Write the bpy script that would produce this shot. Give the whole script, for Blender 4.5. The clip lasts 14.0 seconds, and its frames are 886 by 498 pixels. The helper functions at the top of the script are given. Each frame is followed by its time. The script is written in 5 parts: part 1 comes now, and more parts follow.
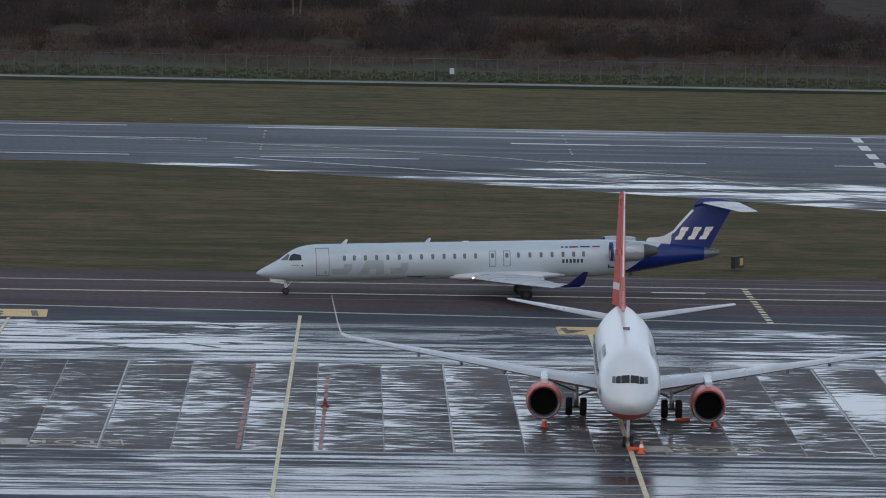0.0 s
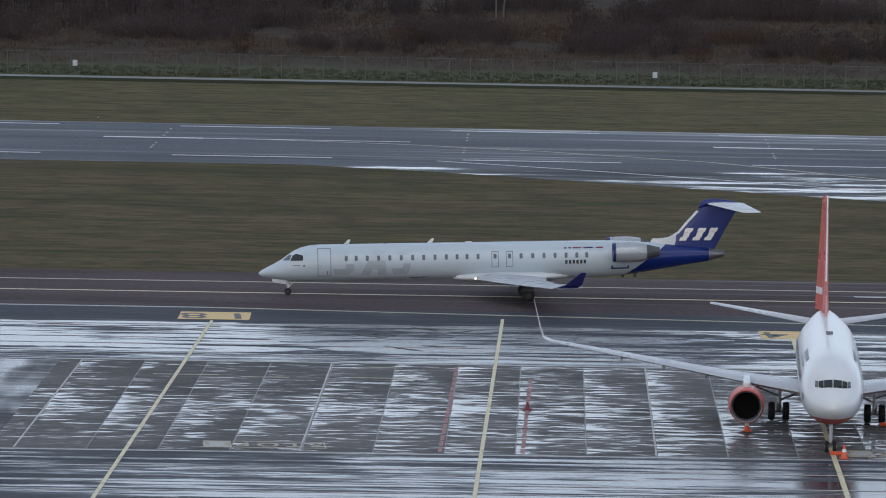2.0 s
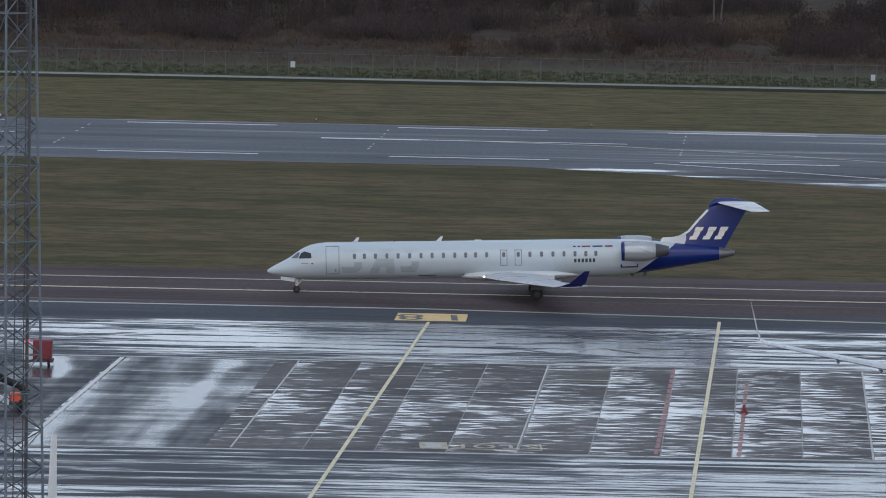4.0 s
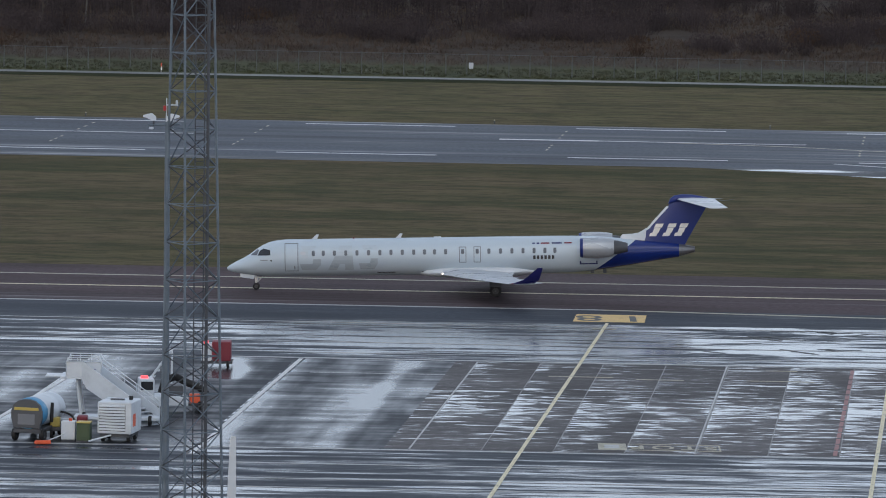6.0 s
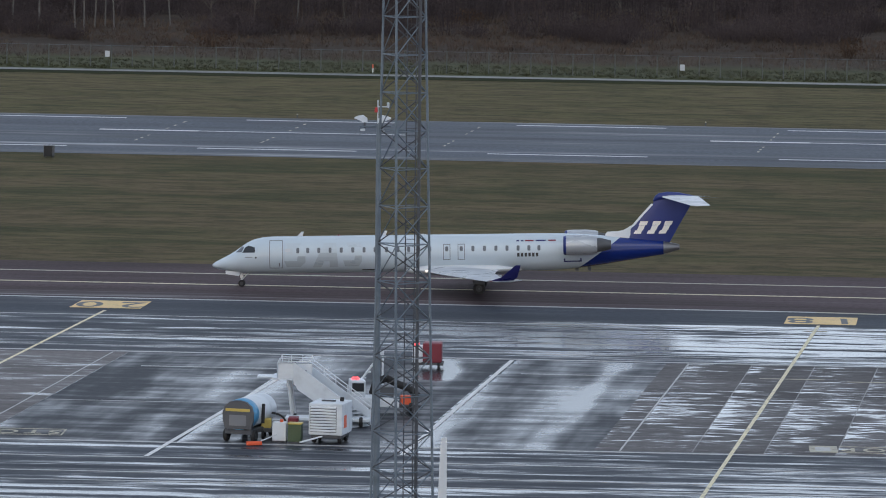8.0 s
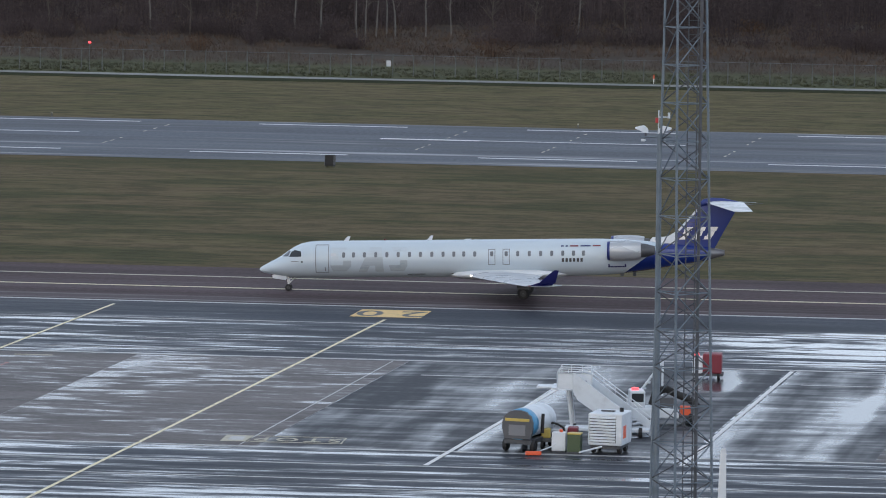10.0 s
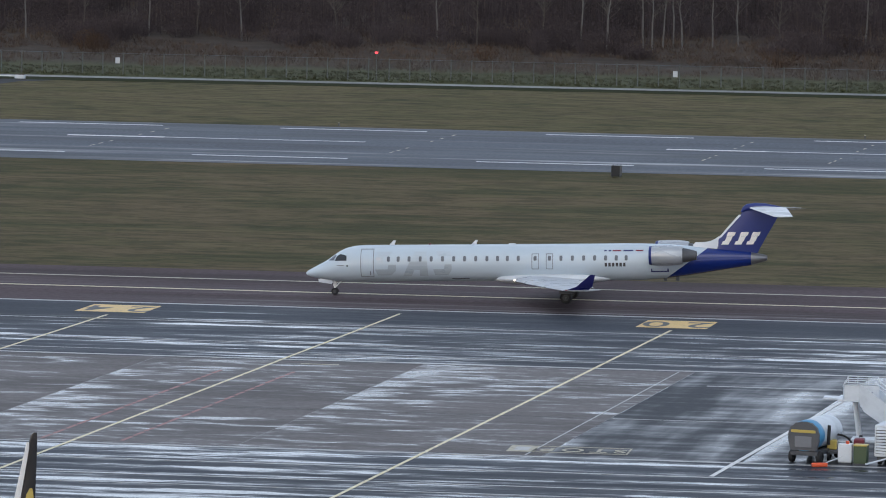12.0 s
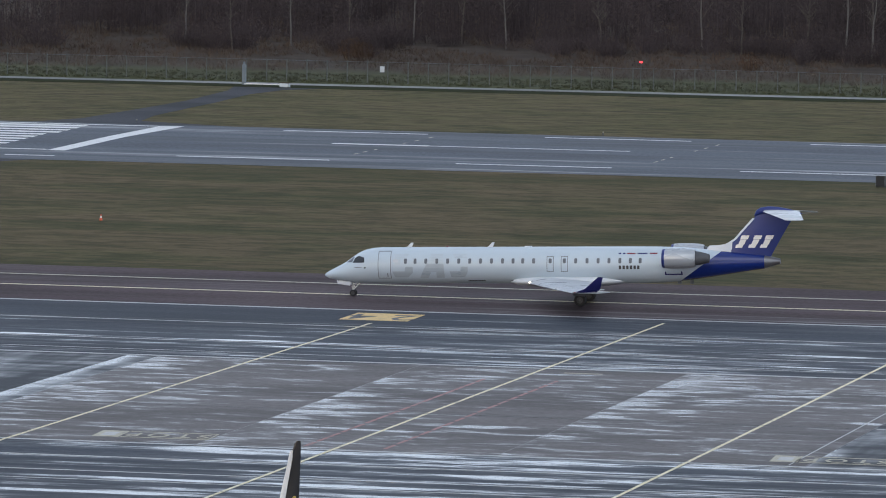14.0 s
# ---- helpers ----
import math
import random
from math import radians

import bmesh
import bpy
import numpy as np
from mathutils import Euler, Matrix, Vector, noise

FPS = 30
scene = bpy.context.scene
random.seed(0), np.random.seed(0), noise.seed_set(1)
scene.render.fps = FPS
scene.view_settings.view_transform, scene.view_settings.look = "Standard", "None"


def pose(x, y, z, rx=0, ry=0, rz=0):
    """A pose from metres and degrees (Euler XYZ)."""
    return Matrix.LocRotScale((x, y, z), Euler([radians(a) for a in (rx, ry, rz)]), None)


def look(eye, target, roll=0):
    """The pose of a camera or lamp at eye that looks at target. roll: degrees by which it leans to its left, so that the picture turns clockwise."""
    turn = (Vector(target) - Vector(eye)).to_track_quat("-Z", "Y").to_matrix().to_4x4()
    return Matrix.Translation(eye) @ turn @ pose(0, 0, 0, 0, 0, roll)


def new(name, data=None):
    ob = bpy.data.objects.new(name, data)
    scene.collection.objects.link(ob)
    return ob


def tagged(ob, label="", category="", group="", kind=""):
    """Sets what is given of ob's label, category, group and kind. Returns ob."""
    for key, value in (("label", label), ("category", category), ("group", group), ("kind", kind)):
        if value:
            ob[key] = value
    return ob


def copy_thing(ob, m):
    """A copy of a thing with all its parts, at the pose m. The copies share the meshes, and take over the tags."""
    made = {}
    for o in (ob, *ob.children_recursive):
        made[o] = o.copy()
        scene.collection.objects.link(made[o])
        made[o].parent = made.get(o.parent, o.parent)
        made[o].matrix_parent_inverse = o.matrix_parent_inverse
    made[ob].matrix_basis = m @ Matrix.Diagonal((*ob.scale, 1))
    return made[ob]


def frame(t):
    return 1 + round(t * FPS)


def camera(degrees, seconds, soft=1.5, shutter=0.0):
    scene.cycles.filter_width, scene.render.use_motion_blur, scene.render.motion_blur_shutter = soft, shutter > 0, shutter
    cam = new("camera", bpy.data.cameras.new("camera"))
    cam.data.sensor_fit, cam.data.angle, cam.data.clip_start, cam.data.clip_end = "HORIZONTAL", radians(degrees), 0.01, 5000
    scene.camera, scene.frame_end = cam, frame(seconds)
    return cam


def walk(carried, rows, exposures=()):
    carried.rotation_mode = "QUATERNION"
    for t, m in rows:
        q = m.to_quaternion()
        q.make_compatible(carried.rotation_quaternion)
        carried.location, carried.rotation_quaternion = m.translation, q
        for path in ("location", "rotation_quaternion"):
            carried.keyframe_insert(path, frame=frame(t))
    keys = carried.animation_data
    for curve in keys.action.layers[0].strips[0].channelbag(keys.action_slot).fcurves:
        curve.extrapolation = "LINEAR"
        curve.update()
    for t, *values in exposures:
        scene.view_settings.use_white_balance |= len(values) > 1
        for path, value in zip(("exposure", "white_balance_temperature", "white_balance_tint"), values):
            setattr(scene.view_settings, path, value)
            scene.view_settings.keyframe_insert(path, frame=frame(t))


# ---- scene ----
# The camera stands on a roof and pans.
cam = camera(8.706, 14.0, soft=1.0, shutter=0.1)
EYE = 39.4
ROWS = [
    (0.0, -5.705, -4.871, 1.352),
    (0.5, -5.155, -4.872, 1.293),
    (1.0, -4.648, -4.872, 1.332),
    (1.5, -4.187, -4.875, 1.316),
    (2.0, -3.703, -4.880, 1.287),
    (2.5, -3.131, -4.892, 1.243),
    (3.0, -2.565, -4.889, 1.242),
    (5.5, -0.228, -4.937, 1.181),
    (6.0, 0.202, -4.932, 1.082),
    (6.5, 0.618, -4.937, 1.139),
    (7.0, 1.133, -4.947, 1.059),
    (9.5, 4.299, -4.918, 1.012),
    (10.0, 5.056, -4.898, 0.973),
    (10.5, 5.811, -4.882, 0.917),
    (11.0, 6.568, -4.870, 0.900),
    (11.5, 7.280, -4.847, 0.913),
    (12.0, 7.884, -4.839, 0.871),
    (12.5, 8.524, -4.827, 0.896),
    (13.0, 9.216, -4.812, 0.843),
    (13.5, 9.898, -4.798, 0.829),
    (14.0, 10.490, -4.786, 0.846),
]
walk(cam, [(t, pose(0, 0, EYE, 90 + pitch, 0, yaw) @ pose(0, 0, 0, 0, 0, roll)) for t, yaw, pitch, roll in ROWS],
     [(0.0, -0.5), (1.0, -0.45), (2.5, -0.22), (3.0, -0.2), (5.5, -0.2), (6.5, -0.22), (7.2, -0.18), (9.5, 0.06), (11.0, 0.1), (14.0, 0.08)])

# ---- light: an overcast late afternoon ----
world = bpy.data.worlds.new("overcast")
scene.world = world
world.use_nodes = True
wn, wl = world.node_tree.nodes, world.node_tree.links
sky = wn.new("ShaderNodeTexSky")
sky.sky_type, sky.sun_disc = "NISHITA", False
sky.sun_elevation, sky.sun_rotation = radians(16), radians(200)
sky.dust_density, sky.air_density = 3.0, 1.0
grey = wn.new("ShaderNodeMix")
grey.data_type = "RGBA"
grey.inputs[0].default_value = 0.72
grey.inputs[7].default_value = (8.5, 9.8, 12.05, 1)
wl.new(sky.outputs[0], grey.inputs[6])
# cloud, a little brighter towards the horizon
where = wn.new("ShaderNodeTexCoord")
split = wn.new("ShaderNodeSeparateXYZ")
wl.new(where.outputs["Generated"], split.inputs[0])
rise = wn.new("ShaderNodeMapRange")
for i, v in enumerate((0.0, 0.42, 1.72, 0.85)):
    rise.inputs[i + 1].default_value = v
wl.new(split.outputs[2], rise.inputs[0])
cloud = wn.new("ShaderNodeVectorMath")
cloud.operation = "SCALE"
wl.new(grey.outputs[2], cloud.inputs[0])
wl.new(rise.outputs[0], cloud.inputs["Scale"])
wl.new(cloud.outputs[0], wn["Background"].inputs[0])
wn["Background"].inputs[1].default_value = 0.1
sun_data = bpy.data.lights.new("sun", "SUN")
sun_data.energy, sun_data.angle, sun_data.color = 0.4, radians(30), (1.0, 0.98, 0.95)
sun = new("sun", sun_data)
sun.matrix_world = look((0, 0, 300), (0 - 40, 300, 0))

# ---- materials ----


class Nodes:
    """A small writer of node materials."""

    def __init__(self, name, rough=0.6, metal=0.0):
        self.m = bpy.data.materials.new(name)
        self.m.use_nodes = True
        self.t = self.m.node_tree
        self.bsdf = self.t.nodes["Principled BSDF"]
        self.bsdf.inputs["Roughness"].default_value = rough
        self.bsdf.inputs["Metallic"].default_value = metal
        self.at = self.t.nodes.new("ShaderNodeTexCoord").outputs["Object"]

    def put(self, a, b):
        if isinstance(a, (int, float)):
            b.default_value = a
        elif isinstance(a, tuple):
            b.default_value = (*a, 1) if len(a) == 3 and len(b.default_value) == 4 else a
        else:
            self.t.links.new(a, b)

    def world_at(self):
        return self.t.nodes.new("ShaderNodeNewGeometry").outputs["Position"]

    def stretch(self, sx, sy, sz, src=None):
        n = self.t.nodes.new("ShaderNodeMapping")
        n.inputs["Scale"].default_value = (sx, sy, sz)
        self.put(src or self.at, n.inputs["Vector"])
        return n.outputs[0]

    def noise(self, scale, detail=4.0, vec=None, rough=0.55, warp=0.0):
        n = self.t.nodes.new("ShaderNodeTexNoise")
        self.put(vec or self.at, n.inputs["Vector"])
        n.inputs["Scale"].default_value, n.inputs["Detail"].default_value = scale, detail
        n.inputs["Roughness"].default_value, n.inputs["Distortion"].default_value = rough, warp
        return n.outputs[0]

    def ramp(self, fac, lo, hi, a=0.0, b=1.0, smooth=True):
        n = self.t.nodes.new("ShaderNodeMapRange")
        n.interpolation_type = "SMOOTHSTEP" if smooth else "LINEAR"
        self.put(fac, n.inputs[0])
        for i, v in enumerate((lo, hi, a, b)):
            self.put(v, n.inputs[i + 1])
        return n.outputs[0]

    def mix(self, fac, a, b):
        n = self.t.nodes.new("ShaderNodeMix")
        n.data_type = "RGBA"
        self.put(fac, n.inputs[0]), self.put(a, n.inputs[6]), self.put(b, n.inputs[7])
        return n.outputs[2]

    def math(self, op, a, b=0.0):
        n = self.t.nodes.new("ShaderNodeMath")
        n.operation = op
        self.put(a, n.inputs[0]), self.put(b, n.inputs[1])
        return n.outputs[0]

    def part(self, axis, src=None):
        n = self.t.nodes.new("ShaderNodeSeparateXYZ")
        self.put(src or self.at, n.inputs[0])
        return n.outputs[axis]

    def chance(self):
        return self.t.nodes.new("ShaderNodeObjectInfo").outputs["Random"]

    def island(self):
        return self.t.nodes.new("ShaderNodeNewGeometry").outputs["Random Per Island"]

    def bump(self, height, strength=0.3, dist=0.02):
        n = self.t.nodes.new("ShaderNodeBump")
        n.inputs["Distance"].default_value = dist
        self.put(strength, n.inputs["Strength"])
        self.put(height, n.inputs["Height"])
        self.put(n.outputs[0], self.bsdf.inputs["Normal"])

    def base(self, c):
        self.put(c, self.bsdf.inputs["Base Color"])
        return self

    def rough(self, r):
        self.put(r, self.bsdf.inputs["Roughness"])
        return self


def wet_surface(name, dark, light, wet_lo, wet_hi, lane=0.5, patch=(0.1, 0.34), seams=(0.014, 0.55), chance=0.0, shine=0.2, low=0.0, drier=0.0, sheen=0.06, fall=None, pool=None):
    """Paving with a water film lying in patches and along the lanes of the paver.
    patch, seams: how fine the pools and the long lanes are along x and y; low: more water in the drainage hollow by the taxiway;
    fall: (x of a joint, run, pitch, amount), for panels that fall towards their joint, where the water gathers; pool: (x, y, radius, amount) of a larger puddle."""
    n = Nodes(name)
    p = n.world_at()
    fine = n.noise(2.2, 6, p)
    broad = n.noise(1.0, 5, n.stretch(0.03, 0.12, 1, p))
    col = n.mix(n.ramp(fine, 0.3, 0.7), dark, light)
    col = n.mix(n.ramp(broad, 0.38, 0.66, 0.0, 0.6), col, tuple(c * 0.5 for c in dark))
    if chance:
        col = n.mix(n.ramp(n.chance(), 0, 1, 0, chance, False), col, tuple(c * 0.5 for c in dark))
    lanes = n.noise(1.0, 4, n.stretch(*seams, 1, p), 0.62, 0.05)
    pools = n.noise(1.0, 8, n.stretch(*patch, 1, p), 0.7, 0.25)
    region = n.noise(1.0, 3, n.stretch(0.018, 0.045, 1, p), 0.5)
    x, y = n.part(0, p), n.part(1, p)
    w = n.math("ADD", n.math("MULTIPLY", lanes, lane), n.math("MULTIPLY", pools, 1 - lane))
    w = n.math("ADD", w, n.math("MULTIPLY", n.math("SUBTRACT", region, 0.5), 0.28))
    if low:
        hollow = n.math("MULTIPLY", n.math("MULTIPLY", n.ramp(y, 373, 379), n.ramp(y, 400, 396)), n.ramp(x, -30, -6))
        swirl = n.noise(1.0, 8, n.stretch(0.055, 0.24, 1, p), 0.68, 1.6)
        w = n.math("ADD", w, n.math("MULTIPLY", hollow, n.ramp(swirl, 0.36, 0.6, -0.09, low, False)))
        w = n.math("SUBTRACT", w, n.ramp(y, 396.5, 400.5, 0.0, 0.13))
    if fall:
        at = n.math("DIVIDE", n.math("SUBTRACT", n.math("SUBTRACT", x, fall[0]), n.math("MULTIPLY", n.math("SUBTRACT", y, 372.4), fall[1])), fall[2])
        near = n.math("POWER", n.math("SUBTRACT", 1.0, n.math("FRACT", at)), 1.6)
        some = n.ramp(n.noise(1.0, 2, n.stretch(0.09, 0.05, 1, p)), 0.38, 0.62, 0.0, 1.7, False)
        w = n.math("ADD", w, n.math("MULTIPLY", n.math("MULTIPLY", n.math("SUBTRACT", near, 0.38), some), fall[3]))
    if pool:
        gx, gy = n.math("SUBTRACT", x, pool[0]), n.math("MULTIPLY", n.math("SUBTRACT", y, pool[1]), 0.3)
        r = n.math("SQRT", n.math("ADD", n.math("MULTIPLY", gx, gx), n.math("MULTIPLY", gy, gy)))
        w = n.math("ADD", w, n.ramp(r, pool[2] * 0.3, pool[2], pool[3], 0.0))
    w = n.math("SUBTRACT", w, n.ramp(x, -58, -96, 0.0, drier))
    film = n.ramp(w, wet_lo, wet_hi)
    damp = n.ramp(w, wet_lo - 0.13, wet_hi)
    n.base(n.mix(n.math("MULTIPLY", damp, 0.45), col, tuple(c * 0.6 for c in dark)))
    dry = n.math("SUBTRACT", 1.0, film)
    n.rough(n.math("ADD", n.math("MULTIPLY", n.ramp(damp, 0, 1, 0.8 - 0.5 * sheen, 0.58 - 0.4 * sheen, False), dry), n.math("MULTIPLY", film, shine)))
    n.put(n.math("ADD", n.math("MULTIPLY", film, 0.85), n.ramp(damp, 0, 1, sheen, sheen + 0.12, False)), n.bsdf.inputs["Specular IOR Level"])
    n.bump(n.noise(9, 4, p), n.math("MULTIPLY", dry, 0.5), 0.01)
    return n.m


def bay_surface(name, dark, light, run, ridge):
    """Fresh close asphalt: a thin water film in soft streaks that follow the slant of the bay, deeper along a rut and beside the painted lines."""
    n = Nodes(name)
    p = n.world_at()
    x, y = n.part(0, p), n.part(1, p)
    across = n.math("SUBTRACT", x, n.math("MULTIPLY", n.math("SUBTRACT", y, 372.4), run))
    join = n.t.nodes.new("ShaderNodeCombineXYZ")
    n.put(across, join.inputs[0]), n.put(y, join.inputs[1])
    soft = n.noise(1.0, 4, n.stretch(0.26, 0.035, 1, join.outputs[0]), 0.55)
    cross = n.noise(1.0, 6, n.stretch(0.12, 0.5, 1, p), 0.6, 0.3)
    w = n.math("ADD", n.math("MULTIPLY", soft, 0.58), n.math("MULTIPLY", cross, 0.42))
    far = n.math("ABSOLUTE", n.math("SUBTRACT", across, ridge))
    w = n.math("ADD", w, n.math("ADD", n.ramp(far, 0.1, 1.3, 0.13, 0.0), n.ramp(far, 0.5, 3.4, 0.04, 0.0)))
    beside = n.math("FRACT", n.math("DIVIDE", n.math("ADD", across, 10.3), 13.3))
    w = n.math("ADD", w, n.ramp(beside, 0.0, 0.17, 0.17, -0.01))
    gx, gy = n.math("SUBTRACT", x, -14.8), n.math("MULTIPLY", n.math("SUBTRACT", y, 365.5), 0.22)
    r = n.math("SQRT", n.math("ADD", n.math("MULTIPLY", gx, gx), n.math("MULTIPLY", gy, gy)))
    w = n.math("ADD", w, n.ramp(r, 0.2, 2.0, 0.3, 0.0))
    film = n.ramp(w, 0.40, 0.66)
    n.base(n.mix(n.ramp(n.noise(2.2, 6, p), 0.3, 0.7), dark, light))
    n.rough(n.ramp(film, 0, 1, 0.6, 0.2, False))
    n.put(n.ramp(film, 0, 1, 0.12, 0.8, False), n.bsdf.inputs["Specular IOR Level"])
    n.bump(n.noise(9, 4, p), 0.25, 0.01)
    return n.m


def paint(name, colour, rough=0.5, wear=0.25, under=(0.07, 0.07, 0.075), scale=1.2):
    """Worn marking paint on paving."""
    n = Nodes(name, rough)
    p = n.world_at()
    a = n.noise(scale, 5, p)
    b = n.noise(7, 4, p)
    chips = n.ramp(n.math("ADD", n.math("MULTIPLY", a, 0.6), n.math("MULTIPLY", b, 0.4)), 0.5, 0.66, 0, wear * 2.4)
    n.base(n.mix(chips, n.mix(n.ramp(b, 0.3, 0.7), colour, tuple(c * 0.8 for c in colour)), under))
    return n.m


def coat(name, colour, rough=0.3, metal=0.0, dirt=0.25, scale=1.6, grime=None):
    """Painted or bare sheet metal, plastic, rubber: a base with stains at two scales."""
    n = Nodes(name, rough, metal)
    a, b = n.noise(scale, 5, n.stretch(0.35, 1, 1)), n.noise(scale * 11, 3)
    c = n.mix(n.ramp(a, 0.42, 0.75, 0, dirt), colour, grime or tuple(v * 0.55 for v in colour))
    n.base(n.mix(n.ramp(b, 0.4, 0.8, 0, dirt * 0.6), c, tuple(v * 0.75 for v in colour)))
    n.rough(n.ramp(a, 0.3, 0.8, rough * 0.85, min(1, rough * 1.35)))
    return n.m


M = {}
M["apron"] = wet_surface("wet_asphalt", (0.027, 0.034, 0.048), (0.046, 0.055, 0.074), 0.472, 0.568, 0.46, low=0.12, shine=0.14, drier=0.08, patch=(0.1, 0.42), seams=(0.008, 0.68), sheen=0.18)
M["newasphalt"] = bay_surface("fresh_wet_asphalt", (0.018, 0.021, 0.028), (0.032, 0.036, 0.045), 0.0885, -3.3)
SLAB = dict(dark=(0.116, 0.110, 0.112), light=(0.170, 0.161, 0.163), lane=0.1, chance=0.5, shine=0.08, sheen=0.08)
M["slab"] = wet_surface("apron_concrete", wet_lo=0.52, wet_hi=0.605, patch=(0.34, 1.15), fall=(1.06, 3.9 / 47.2, 4.03, 0.085), pool=(61.5, 352, 3.6, 0.16), **SLAB)
M["broadslab"] = wet_surface("broad_apron_concrete", wet_lo=0.51, wet_hi=0.62, patch=(0.19, 0.58), fall=(-88.0, 4.1 / 47.2, 17.65, 0.09), **SLAB | dict(shine=0.25, sheen=0.14, dark=(0.135, 0.124, 0.123), light=(0.19, 0.175, 0.174), chance=0.15))
M["taxi"] = wet_surface("taxiway_asphalt", (0.068, 0.049, 0.054), (0.104, 0.079, 0.084), 0.60, 0.76, 0.85, seams=(0.006, 0.42), shine=0.4)
M["runway"] = wet_surface("runway_asphalt", (0.046, 0.055, 0.073), (0.10, 0.113, 0.138), 0.54, 0.66, 0.72, (0.03, 0.12), seams=(0.005, 0.16), shine=0.3, sheen=0.2)
M["track"] = wet_surface("track_asphalt", (0.045, 0.047, 0.055), (0.07, 0.073, 0.083), 0.8, 0.9, 0.5)
M["fillet"] = wet_surface("runway_exit_asphalt", (0.046, 0.052, 0.062), (0.08, 0.087, 0.1), 0.495, 0.55, 0.35, (0.05, 0.2), (0.02, 0.16), shine=0.12, sheen=0.14)
M["road"] = wet_surface("perimeter_road_concrete", (0.24, 0.24, 0.24), (0.33, 0.33, 0.33), 0.6, 0.8, 0.5, sheen=0.02)
M["white"] = paint("white_marking", (0.72, 0.72, 0.72), 0.5, 0.12)
M["edge"] = paint("faded_white_marking", (0.42, 0.42, 0.42), 0.45, 0.3)
M["yellow"] = paint("yellow_marking", (0.76, 0.67, 0.43), 0.5, 0.36, scale=2.6)
M["sign"] = paint("sign_yellow_marking", (0.74, 0.50, 0.17), 0.5, 0.14)
M["pale"] = paint("pale_yellow_marking", (0.42, 0.38, 0.27), 0.5, 0.35)
M["red"] = paint("red_marking", (0.30, 0.10, 0.09), 0.5, 0.42)
M["black"] = paint("black_marking", (0.03, 0.03, 0.03), 0.5, 0.1)


def grass_material():
    n = Nodes("autumn_grass", 0.9)
    p = n.world_at()
    y = n.part(1, p)
    fine = n.noise(1.0, 7, n.stretch(0.2, 0.5, 1, p), 0.82)
    swath = n.noise(1.0, 5, n.stretch(0.022, 0.16, 1, p), 0.7)
    patch = n.noise(1.0, 6, n.stretch(0.05, 0.1, 1, p), 0.68, 0.4)
    bare = n.noise(1.0, 4, n.stretch(0.035, 0.3, 1, p), 0.6)
    c = n.mix(n.ramp(swath, 0.36, 0.64), (0.060, 0.058, 0.025), (0.118, 0.100, 0.050))
    c = n.mix(n.ramp(patch, 0.42, 0.60, 0, 0.75), c, (0.130, 0.097, 0.056))
    c = n.mix(n.ramp(patch, 0.46, 0.34, 0, 0.55), c, (0.048, 0.052, 0.022))
    c = n.mix(n.ramp(fine, 0.46, 0.56, 0, 0.65), c, (0.036, 0.035, 0.016))
    c = n.mix(n.math("MULTIPLY", n.ramp(y, 600, 622), n.ramp(fine, 0.56, 0.44, 0.0, 0.55)), c, (0.122, 0.108, 0.048))
    c = n.mix(n.math("MULTIPLY", n.ramp(y, 600, 622), n.ramp(bare, 0.60, 0.68, 0, 0.8)), c, (0.045, 0.036, 0.022))
    c = n.mix(n.math("MULTIPLY", n.ramp(y, 551.5, 545), n.ramp(y, 535, 545, 0, 0.55)), c, (0.05, 0.05, 0.022))
    rank = n.mix(n.ramp(n.noise(0.3, 5, n.stretch(0.4, 1, 1, p), 0.7), 0.35, 0.65), (0.044, 0.052, 0.025), (0.074, 0.077, 0.037))
    straw = n.mix(n.ramp(n.noise(0.16, 6, p, 0.7), 0.38, 0.66), (0.038, 0.029, 0.023), (0.062, 0.047, 0.036))
    c = n.mix(n.ramp(y, 692, 695), c, rank)
    n.base(n.mix(n.ramp(y, 717, 732), c, straw))
    n.bsdf.inputs["Specular IOR Level"].default_value = 0.08
    n.bump(n.noise(5, 5, p), 0.9, 0.08)
    return n.m


M["grass"] = grass_material()
M["verge"] = paint("rank_verge_grass", (0.024, 0.029, 0.012), 0.95, 0.3, (0.05, 0.052, 0.022), 0.3)


M["verge"].node_tree.nodes["Principled BSDF"].inputs["Specular IOR Level"].default_value = 0.04


def brush(name, a, b, c):
    n = Nodes(name, 0.95)
    n.bsdf.inputs["Specular IOR Level"].default_value = 0.08
    i = n.island()
    k = n.mix(n.ramp(i, 0.0, 0.6), a, b)
    k = n.mix(n.ramp(i, 0.8, 1.0), k, c)
    patches = n.noise(0.05, 4, n.world_at())
    n.base(n.mix(n.ramp(patches, 0.4, 0.65, 0, 0.55), k, tuple(v * 0.5 for v in a)))
    return n.m


